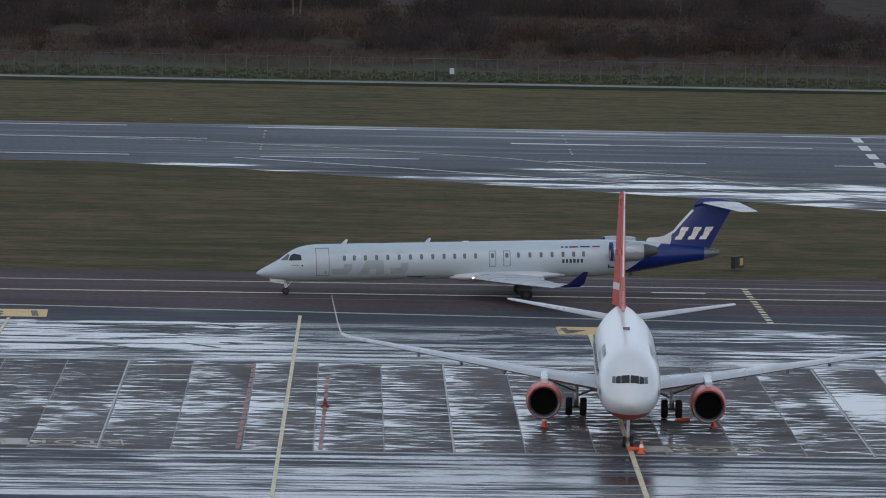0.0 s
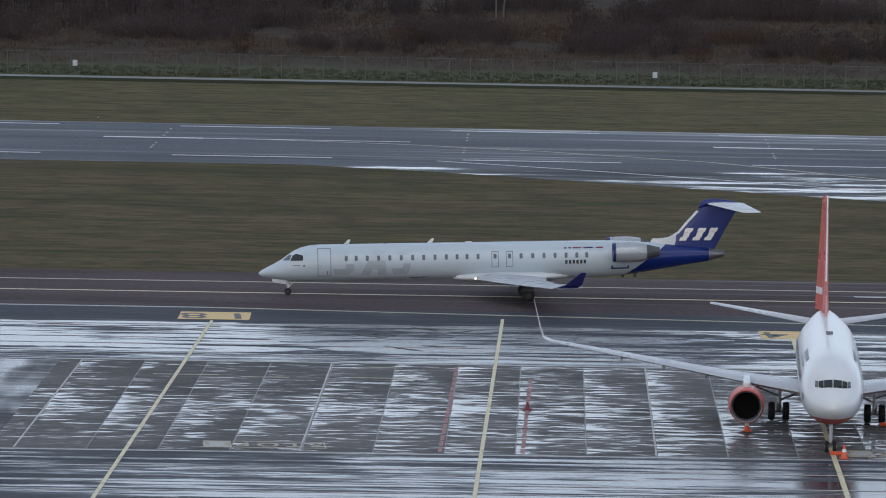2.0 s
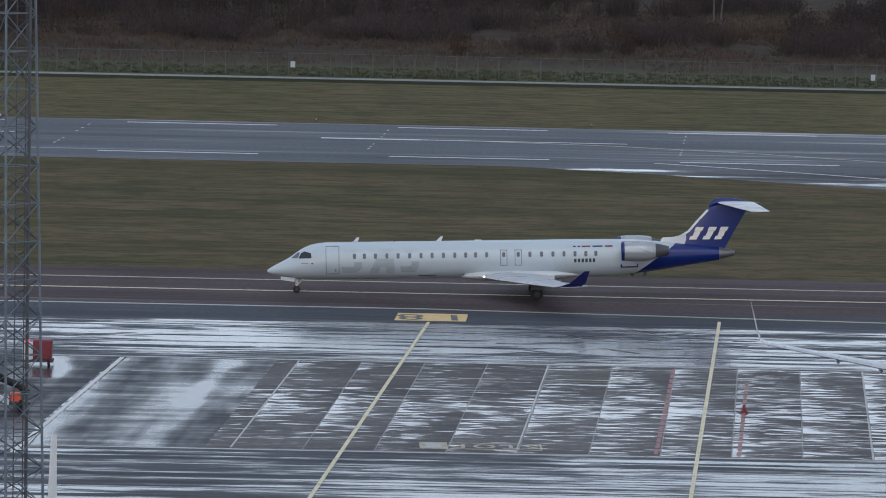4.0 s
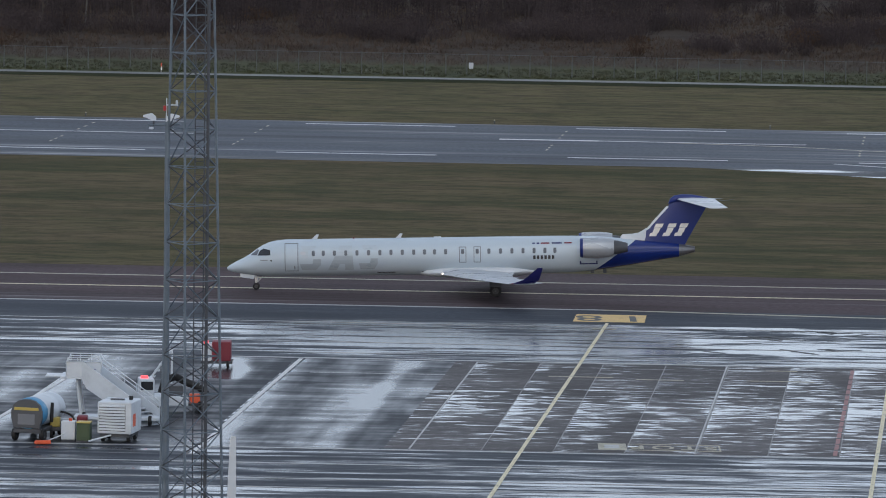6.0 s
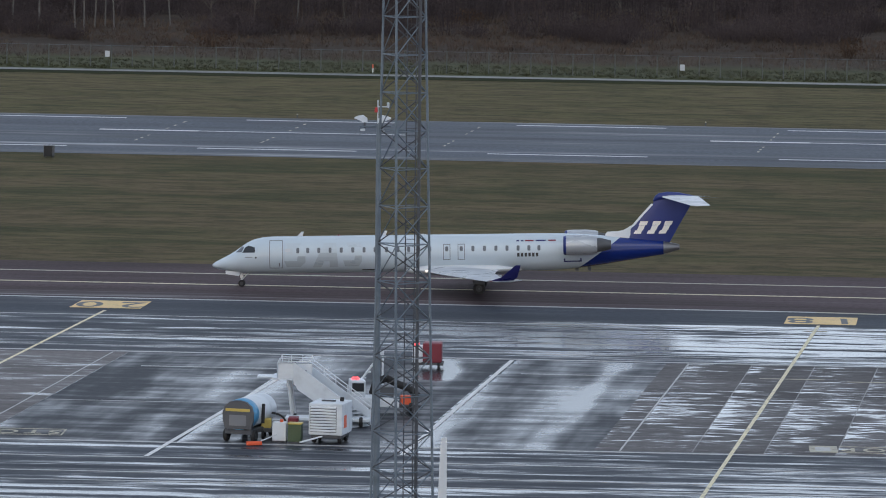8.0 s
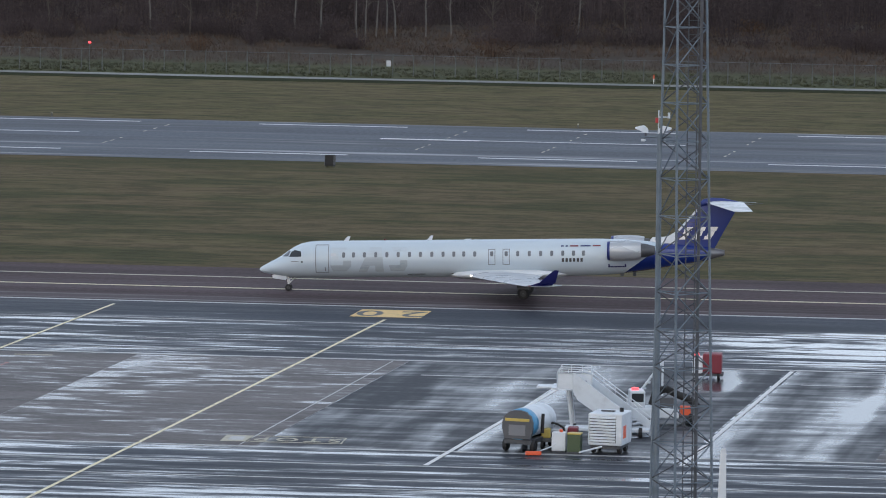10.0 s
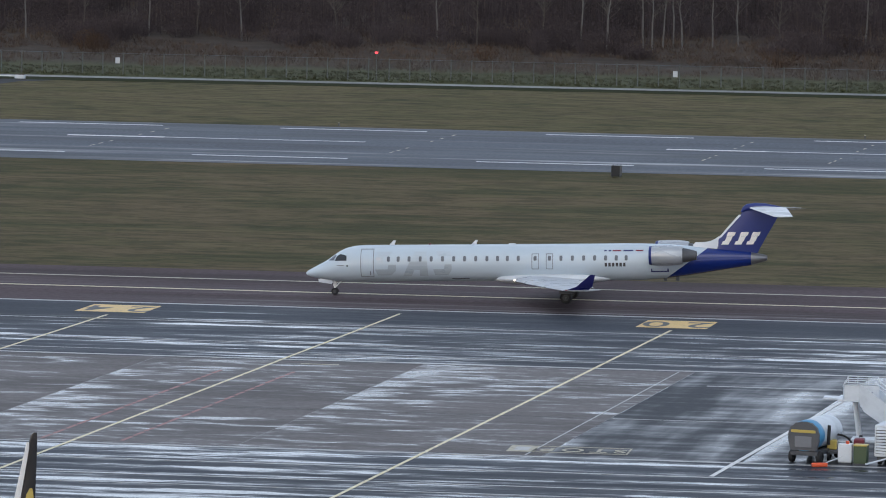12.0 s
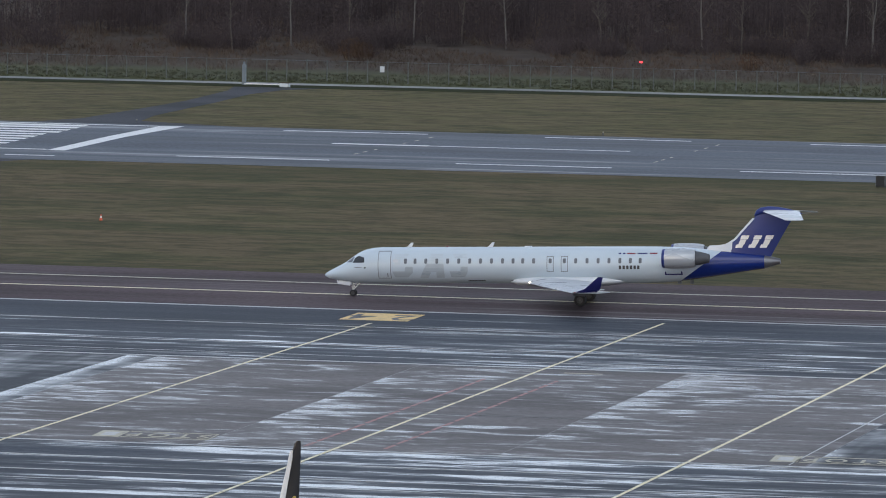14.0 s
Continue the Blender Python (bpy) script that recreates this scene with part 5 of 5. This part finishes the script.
for k in range(10):
    a, b = k / 10 * math.pi, (k + 1) / 10 * math.pi
    tube(bm, (-0.2 - 0.9 * math.cos(a), 0.5, 0.9 + 0.5 * math.sin(a)), (-0.2 - 0.9 * math.cos(b), 0.5, 0.9 + 0.5 * math.sin(b)), 0.06, n=6)
part("hose", bm, M["rubber"], cart, "black hose")
for x in (-0.5, 1.3):
    for y in (-0.6, 0.8):
        still_wheel(cart, x, y, 0.24, 0.24, 0.16)
chock = thing("wheel_chock", "orange wheel chocks joined by a bar", "chock", at=pose(-23.1, 324.2, GZ, 0, 0, 20))
part("bar", tube(new_bm(), (-0.3, 0, 0.08), (1.2, 0.6, 0.5), 0.03), M["gse"], chock)
part("block", box(new_bm(), -0.75, 0.15, -0.14, 0.14, 0.0, 0.22, 0.05), M["coneo"], chock)

tug = thing("air_start_unit", "white tractor-like unit with a black hose and red beacon", "vehicle", at=pose(-18.3, 341.0, GZ, 0, 0, 8))
part("body", box(new_bm(), -0.9, 2.2, -0.8, 0.9, 0.4, 1.0, 0.08), M["gse"], tug)
part("cab", box(new_bm(), -0.7, 0.2, -0.7, 0.8, 1.0, 2.0, 0.08), M["gse"], tug)
part("cab_window", box(new_bm(), -0.6, 0.1, -0.72, -0.69, 1.35, 1.85), M["glass"], tug)
part("beacon", tube(new_bm(), (-0.35, 0, 2.0), (-0.35, 0, 2.13), 0.24, 0.19, 14), M["redlight"], tug, "lit red beacon")
bm = new_bm()
pts = [(0.6, -0.5, 1.2), (0.8, -0.6, 1.9), (1.4, -0.6, 2.15), (2.1, -0.6, 1.8), (2.8, -0.6, 1.55), (3.3, -0.7, 1.1)]
for a, b in zip(pts, pts[1:]):
    tube(bm, a, b, 0.22, n=10)
part("hose", bm, M["rubber"], tug, "thick black air hose", 40)
part("engine_box", box(new_bm(), 0.9, 1.9, -0.6, 0.6, 1.0, 1.6, 0.06), M["greygse"], tug)
part("orange_crate", box(new_bm(), 2.3, 2.9, -0.6, 0.0, 0.5, 1.1, 0.04), M["coneo"], tug)
part("rear_deck", box(new_bm(), 2.2, 3.6, -0.7, 0.7, 0.4, 0.55, 0.03), M["dull"], tug)
for x in (-0.4, 2.9):
    for y in (-0.85, 0.85):
        still_wheel(tug, x, y, 0.36, 0.36, 0.25)
ladder = thing("maintenance_steps", "white angled maintenance steps", "steps", at=pose(-19.0, 346.0, GZ))
for y in (-0.4, 0.4):
    part("rail", tube(new_bm(), (-0.6, y, 0.0), (1.7, y, 3.2), 0.06, n=6), M["gse"], ladder)
    part("strut", tube(new_bm(), (1.7, y, 0.0), (1.7, y, 3.2), 0.05, n=6), M["gse"], ladder)
for k in range(9):
    q = k / 9
    part("tread", box(new_bm(), -0.6 + 2.3 * q, -0.3 + 2.3 * q, -0.4, 0.4, 3.2 * q + 0.1, 3.2 * q + 0.15), M["panel"], ladder)
dolly = thing("baggage_container", "crimson covered cart with a white side", "cart", at=pose(-15.6, 367.0, GZ))
part("cover", box(new_bm(), -0.2, 1.0, -0.6, 0.8, 0.35, 1.6, 0.08), M["redgse"], dolly)
part("side", box(new_bm(), -0.85, -0.2, -0.55, 0.75, 0.35, 1.35, 0.06), M["gse"], dolly)
part("beacon", tube(new_bm(), (-0.6, 0, 1.35), (-0.6, 0, 1.6), 0.14), M["redlight"], dolly)
part("chassis", box(new_bm(), -0.9, 1.1, -0.6, 0.8, 0.2, 0.35), M["dull"], dolly)
for x in (-0.6, 0.8):
    for y in (-0.5, 0.7):
        still_wheel(dolly, x, y, 0.2, 0.2, 0.14)

# ---- cones, chocks and small signs ----
cone = thing("traffic_cone", "orange traffic cone with white bands standing on the apron", "cone", "cones on the apron", at=pose(40.0, 338.0, 0.03))
part("base", box(new_bm(), -0.24, 0.24, -0.24, 0.24, 0.0, 0.05, 0.015), M["coneo"], cone)
part("body", tube(new_bm(), (0, 0, 0.05), (0, 0, 0.78), 0.19, 0.04, 14), M["coneo"], cone, "", 40)
part("white_band", tube(new_bm(), (0, 0, 0.36), (0, 0, 0.54), 0.134, 0.097, 14), M["conew"], cone, "white reflective band", 40)
for x, y in ((50.2, 339), (44.1, 325.5)):
    copy_thing(cone, pose(x, y, 0.03))
field_cone = copy_thing(cone, pose(-118.8, 481.2, 0.0) @ Matrix.Diagonal((0.66, 0.66, 0.66, 1)))
tagged(field_cone, "orange and white marker cone standing in the grass", "cone", "cones on the apron")
marker = thing("ground_marker", "small dark red marker on a red painted line", "marker", at=pose(27.8, 347.6, 0.036))
part("foot", tube(new_bm(), (0, 0, 0), (0, 0, 0.08), 0.34, 0.26, 14), M["redgse"], marker, "", 40)
part("head", tube(new_bm(), (0, 0, 0.08), (0, 0, 0.46), 0.15, 0.05, 12), M["redgse"], marker, "", 40)
for x, y in ((44.0, 327.1), (48.9, 341.9)):
    c = thing("wheel_chock", "orange-red wheel chock by a tyre", "chock", "chocks", at=pose(x, y, 0.03))
    part("block", box(new_bm(), -0.5, 0.3, -0.15, 0.15, 0.0, 0.2, 0.05), M["coneo"], c)

sign = thing("taxiway_sign", "black and yellow boxy taxiway sign on the grass", "sign", at=pose(67.3, 444.2, 0, 0, 0, 60))
part("panel", box(new_bm(), -1.0, 1.0, -0.15, 0.15, 0.25, 1.15, 0.02), M["dark"], sign)
part("face", box(new_bm(), 0.1, 0.8, -0.165, -0.14, 0.4, 0.98), M["yellowgse"], sign, "yellow sign face")
for x in (-0.7, 0.7):
    part("post", tube(new_bm(), (x, 0, 0), (x, 0, 0.3), 0.05), M["dull"], sign)
board = thing("distance_board", "dark boxy runway board on short legs", "sign", at=pose(-59.1, 545.4, 0, 0, 0, 12))
part("panel", box(new_bm(), -0.5, 0.5, -0.25, 0.25, 0.12, 1.15, 0.03), M["dark"], board)
part("edge", box(new_bm(), 0.28, 0.48, -0.27, -0.24, 0.15, 1.1), M["dull"], board)
for x in (-0.35, 0.35):
    part("leg", tube(new_bm(), (x, 0, 0), (x, 0, 0.15), 0.05), M["dull"], board)

for x in (-147, 32, -96, 3, -40):
    el = thing("runway_edge_light", "small raised light beside the runway", "runway light", "runway lights", at=pose(x, 611.0, 0))
    part("stem", tube(new_bm(), (0, 0, 0), (0, 0, 0.3), 0.06), M["dull"], el)
    part("lens", tube(new_bm(), (0, 0, 0.3), (0, 0, 0.42), 0.08, 0.06, 10), M["pale"], el)

# ---- perimeter fence ----
fence = thing("fence", "grey wire-mesh perimeter fence on slender steel posts", "fence")
post_mesh = mesh_of("post", box(new_bm(), -0.06, 0.06, -0.05, 0.05, -0.2, 2.75), M["post"])
for k in range(140):
    ob = new("post", post_mesh)
    ob.parent = fence
    ob.location = (-210 + 2.53 * k, 699.0, 0)
part("netting", slab(new_bm(), rect(-210, 142, 699.08, 699.10), 0.02, 2.6), M["net"], fence, "fine wire netting")
for z in (2.6,):
    part("wire", tube(new_bm(), (-210, 699.0, z), (142, 699.0, z), 0.012, n=4), M["steel"], fence)
for x, z in ((70.4, 1.13), (0.5, 1.27), (-68.8, 1.6), (-137.3, 1.75)):
    s = thing("fence_sign", "small white sign plate fixed to the fence", "sign", "signs on the fence", at=pose(x, 698.85, z))
    part("plate", box(new_bm(), -0.28, 0.28, -0.02, 0.02, -0.36, 0.36, 0.01), M["panel"], s)
    part("back_strap", box(new_bm(), -0.03, 0.03, 0.02, 0.12, -0.3, 0.3), M["steel"], s)
lamp = thing("obstruction_lamp", "lit red lamp on a slim pole at the fence", "lamp", at=pose(-105.2, 698.3, 0))
part("pole", tube(new_bm(), (0, 0, 0), (0, 0, 3.3), 0.05, n=8), M["post"], lamp)
part("lens", box(new_bm(), -0.17, 0.17, -0.15, 0.15, 3.3, 3.52, 0.05), M["redlight"], lamp, "glowing red lens")
stub = thing("marker_post", "short red and white marker post by the road", "post", at=pose(-36.6, 696.5, 0))
part("shaft", tube(new_bm(), (0, 0, 0), (0, 0, 0.6), 0.07), M["conew"], stub)
part("cap", tube(new_bm(), (0, 0, 0.6), (0, 0, 1.05), 0.08), M["coneo"], stub, "red cap")
gate = thing("gate_post", "grey-green steel gate post by the track", "post", at=pose(-152.2, 688.0, 0))
part("shaft", box(new_bm(), -0.22, 0.22, -0.2, 0.2, 0, 2.5, 0.03), M["steel"], gate)
part("cap", box(new_bm(), -0.1, 0.1, -0.1, 0.1, 2.5, 2.85), M["steel"], gate)
barrier = thing("road_barrier", "white barrier arm lying low beside a white box", "barrier", at=pose(-146.6, 685.5, 0))
part("box", box(new_bm(), -0.6, 0.6, -0.4, 0.4, 0, 0.5, 0.08), M["gse"], barrier)
part("lid", box(new_bm(), -0.62, 0.62, -0.42, 0.42, 0.5, 0.58, 0.03), M["rust"], barrier)
part("arm", tube(new_bm(), (-5.0, 0, 0.3), (-0.5, 0, 0.3), 0.07), M["conew"], barrier)

# ---- the woods, weeds and scrub behind the fence ----
rng = np.random.default_rng(7)


def blades(n, pts, heights, widths, lean, spread):
    """Slim upright blades as triangles: vertices and faces."""
    m = len(pts) * n
    base = np.repeat(pts, n, axis=0)
    h = np.repeat(heights, n) * rng.uniform(0.45, 1.0, m)
    sp = np.repeat(spread, n)
    a = rng.uniform(0, 2 * np.pi, m)
    r = np.sqrt(rng.uniform(0, 1, m))
    foot = base + np.stack([np.cos(a) * r * sp * 0.55, np.sin(a) * r * sp * 0.55, np.zeros(m)], 1)
    dirn = np.stack([np.cos(a) * r * sp * lean, np.sin(a) * r * sp * lean, h * (1.08 - 0.45 * r * r)], 1)
    w = np.repeat(widths, n) * rng.uniform(0.5, 1.4, m)
    b = rng.normal(0, 0.5, m)
    side = np.stack([np.cos(b) * w / 2, np.sin(b) * w / 2, np.zeros(m)], 1)
    mid = foot + dirn * 0.55
    v = np.stack([foot - side * 0.4, foot + side * 0.4, mid + side, foot + dirn, mid - side], 1).reshape(-1, 3)
    f = np.arange(m * 5).reshape(-1, 5)
    return v, f


def puffs(n, pts, heights, spread, size, low=0.25):
    """Small leaf and twig clumps scattered through crowns."""
    m = len(pts) * n
    base = np.repeat(pts, n, axis=0)
    d = rng.normal(0, 1, (m, 3))
    d /= np.linalg.norm(d, axis=1)[:, None]
    d *= rng.uniform(0.25, 1, m)[:, None] ** 0.5
    h, sp = np.repeat(heights, n), np.repeat(spread, n)
    c = base + np.stack([d[:, 0] * sp, d[:, 1] * sp, h * (low + (1 - low) * (0.5 + 0.5 * d[:, 2]))], 1)
    s = size * rng.uniform(0.4, 1.3, m)
    q = rng.normal(0, 1, (m, 4, 3))
    q[:, :, 1] *= 0.4
    v = (c[:, None, :] + q * s[:, None, None] * 0.6).reshape(-1, 3)
    return v, np.arange(m * 4).reshape(-1, 4)


def stuff(name, sets, mat, label, category):
    vs, fs, k = [], [], 0
    for v, f in sets:
        vs.append(v)
        fs += (f + k).tolist()
        k += len(v)
    me = bpy.data.meshes.new(name)
    me.from_pydata(np.concatenate(vs).tolist(), [], fs)
    me.materials.append(mat)
    return tagged(new(name, me), label, category, kind="stuff")


def scatter(n, x0, x1, y0, y1, z=0.0):
    return np.stack([rng.uniform(x0, x1, n), rng.uniform(y0, y1, n), np.full(n, z)], 1)


def thin(p, scale, keep, seed):
    """Keeps points where a soft noise is high, so that clumps and gaps form."""
    k = np.array([noise.noise(Vector((q[0] * scale, q[1] * scale * 0.6, seed))) for q in p])
    return p[k > keep]


# grass tufts under the fence, then dry weeds, then scrub, then bare trees
p = scatter(7000, -215, 140, 695.5, 716)
stuff("grass_tufts", [blades(5, p, rng.uniform(0.12, 0.45, len(p)), np.full(len(p), 0.12), 0.5, np.full(len(p), 0.5))], M["tuft"], "long greenish grass along the perimeter fence", "grass")
p = thin(scatter(30000, -215, 150, 719, 900), 0.05, -0.3, 3.0)
stuff("dry_weeds", [blades(6, p, rng.uniform(0.3, 1.1, len(p)), np.full(len(p), 0.07), 0.6, np.full(len(p), 0.8))], M["reed"], "dry brown weeds and tall withered grass", "weeds")
p = np.concatenate([thin(scatter(1100, -215, 150, 760, 800), 0.06, 0.16, 5.0), thin(scatter(1100, -215, 5, 785, 940), 0.03, -0.1, 9.0), thin(scatter(1700, 5, 150, 780, 940), 0.05, 0.08, 9.0)])
h = rng.uniform(1.8, 4.2, len(p)) * np.clip(0.75 + (p[:, 1] - 740) / 220, 0.7, 1.5)
sp = rng.uniform(1.2, 2.8, len(p))
stuff("bare_scrub", [blades(50, p, h, np.full(len(p), 0.05), 0.8, sp), puffs(150, p, h * 0.95, sp, 0.17, 0.1)], M["brush"], "dark leafless scrub and bushes behind the fence", "bushes")
p = np.array([(88, 792, 0), (91, 794, 0), (94, 792, 0), (112, 770, 0), (116, 771, 0), (109, 772, 0), (119, 773, 0), (22, 752, 0), (58, 800, 0), (62, 802, 0), (67, 801, 0), (45, 780, 0), (-150, 750, 0), (-152, 752, 0), (-98, 745, 0), (-55, 800, 0), (-30, 820, 0), (20, 830, 0), (-60, 745, 0), (80, 742, 0), (98, 748, 0)], float)
h = rng.uniform(1.6, 3.2, len(p))
stuff("rust_bushes", [puffs(420, p, h, rng.uniform(1.6, 3.4, len(p)), 0.16, 0.1), blades(20, p, h, np.full(len(p), 0.1), 0.7, np.full(len(p), 1.6))], M["rust"], "bushes with the last rust-coloured autumn leaves", "bushes")
p = thin(scatter(1500, -225, 20, 800, 960), 0.02, -0.3, 12.0)
h = rng.uniform(6, 13, len(p))
stuff("far_woods", [blades(6, p, h, np.full(len(p), 0.11), 0.25, np.full(len(p), 2.2)), puffs(230, p, h, rng.uniform(1.5, 3.0, len(p)), 0.2, 0.03)], M["brush"], "dark bare woods behind the scrub", "woods")


def bare_tree(x, y, height, mat, label, seed, lean=0.0):
    r = random.Random(seed)
    t = thing("bare_tree", label, "tree", "bare trees", at=pose(x, y, 0))
    bm = new_bm()
    pts = [Vector((lean * k + r.uniform(-0.05, 0.05) * k, r.uniform(-0.1, 0.1), height * k / 6)) for k in range(7)]
    pts[0] = Vector((0, 0, -0.1))
    for k, (a, b) in enumerate(zip(pts, pts[1:])):
        tube(bm, a, b, 0.10 * (1 - k / 7) + 0.03, 0.10 * (1 - (k + 1) / 7) + 0.03, 7)
    part("trunk", bm, mat, t, "", 50)
    bm = new_bm()
    for k in range(16):
        q = r.uniform(0.28, 0.98)
        i = min(5, int(q * 6))
        s = pts[i].lerp(pts[i + 1], q * 6 - i)
        a = r.uniform(0, 6.28)
        ln = r.uniform(0.8, 2.2) * (1.2 - 0.7 * q)
        e = s + Vector((math.cos(a) * ln, math.sin(a) * ln, ln * r.uniform(0.6, 1.3)))
        tube(bm, s, e, 0.05, 0.018, 5)
        for _ in range(4):
            f = s.lerp(e, r.uniform(0.4, 1.0))
            tube(bm, f, f + Vector((r.uniform(-0.6, 0.6), r.uniform(-0.6, 0.6), r.uniform(0.2, 0.9))), 0.022, 0.008, 4)
    part("crown", bm, M["bark"], t, "", None)
    return t


BIRCH, DARK = "slender white-barked birch, leafless, in the scrub", "slender dark leafless tree in the scrub"
for i, (x, y) in enumerate(((-80.9, 789), (-79.6, 790), (-82.3, 791), (-78.4, 793), (-86.5, 783), (-76.9, 790), (-73.2, 795), (-92.0, 800), (-70, 799), (63.2, 866), (64.3, 867), (-137.5, 788), (-166.5, 782), (-181, 780), (-112, 800), (-152, 796), (-53, 806))):
    bare_tree(x, y, 11 + (i * 7 % 5), M["birch"], BIRCH, i, (0.0, 0.12, -0.1)[i % 3])
for i, (x, y) in enumerate(((107.5, 769), (-172, 770), (-160, 790), (-146, 800), (-125, 793), (-105, 789), (-98, 805), (-88, 800), (-64, 795), (-58, 790), (-46, 801), (-35, 800), (-20, 812), (-8, 820), (5, 835))):
    bare_tree(x, y, 9 + (i * 5 % 4), M["bark"], DARK, 50 + i, (0.1, -0.15, 0.0)[i % 3])

# ---- concrete panels of the stands, piece by piece ----
def panels(name, x_first, count, slant, y0, y1, rows, pitch, mat):
    field = thing(name, "grey concrete panels of the parking stand, wet in streaks", "apron", kind="structure")
    part("bedding", slab(new_bm(), [(x_first + slant * (y0 - y1) / 47.0 - 0.03, y0), (x_first + slant * (y0 - y1) / 47.0 + count * pitch, y0), (x_first + count * pitch, y1), (x_first - 0.03, y1)], 0.005, 0.0165), M["filler"], field, "pale joint filler")
    d = (y1 - y0) / rows
    meshes = []
    for r in range(rows):
        o0, o1 = slant * (r * d - (y1 - y0)) / 47.0, slant * ((r + 1) * d - (y1 - y0)) / 47.0
        meshes.append(mesh_of("panel", slab(new_bm(), [(o0 + 0.035, r * d + 0.012), (o0 + pitch - 0.035, r * d + 0.012), (o1 + pitch - 0.035, (r + 1) * d - 0.012), (o1 + 0.035, (r + 1) * d - 0.012)], 0.0, 0.014), mat))
    for c in range(count):
        for r in range(rows):
            ob = new("panel", meshes[r])
            ob.parent = field
            ob.location = (x_first + c * pitch, y0, 0.008 + 0.0006 * ((c * 7 + r * 3) % 5))


edge = sheet("edge_panel", [(-4.3, 325.2), (-2.87, 325.2), (1.03, 372.4), (-0.35, 372.4)], 0.004, 0.024, M["slab"], "slanting border panel of grey concrete", "apron")
for a, b in ((17.1, 13.2), (37.35, 33.4), (1.06, -2.84), (61.4, 57.5)):
    strip(st, (a, 372.4), (b, 325.2), 0.11, M["edge"], "joint_line", 0.036)
strip(st, (-36.05, 372.4), (-40.15, 325.2), 0.1, M["edge"], "joint_line", 0.036)
strip(st, (-90.3, 344.6), (-37.4, 344.6), 0.2, M["black"], "joint_line", 0.036)
strip(st, (-37.3, 344.6), (-26.2, 344.6), 0.2, M["edge"], "bay_line", 0.036)
panels("stand_panels", 1.1, 18, 3.9, 325.2, 372.4, 5, 4.03, M["slab"])
panels("stand_panels", -88.0, 3, 4.1, 325.2, 372.4, 2, 17.65, M["broadslab"])


# ---- what moves ----
JET_Y = 419.3
JET_ROWS = [(0.0, 0.0), (0.5, -3.58), (1.0, -7.2), (1.5, -10.87), (2.0, -14.54), (2.5, -18.24), (3.0, -21.98), (5.5, -41.4), (6.0, -45.43), (6.5, -49.46), (7.0, -53.53), (9.5, -74.5), (10.0, -78.82),
            (10.5, -83.2), (11.0, -87.6), (11.5, -92.02), (12.0, -96.5), (12.5, -101.0), (13.0, -105.56), (13.5, -110.15), (14.0, -114.8)]


def travelled(t):
    for (a, x), (b, y) in zip(JET_ROWS, JET_ROWS[1:]):
        if t <= b:
            return x + (y - x) * (t - a) / (b - a)
    return JET_ROWS[-1][1]


def motions():
    walk(jet, [(t, pose(28.4 + dx, JET_Y, 0.018)) for t, dx in JET_ROWS])
    for ob, (s, y, z), r in jet_wheels:
        # rolling on the ground: the nose points to -x, so the wheel turns backwards about y
        step = 2 if r > 0.3 else 1
        walk(ob, [(k / 30, pose(s, y, z, 0, math.degrees(travelled(k / 30) / r), 0)) for k in range(0, 421, step)])


motions()
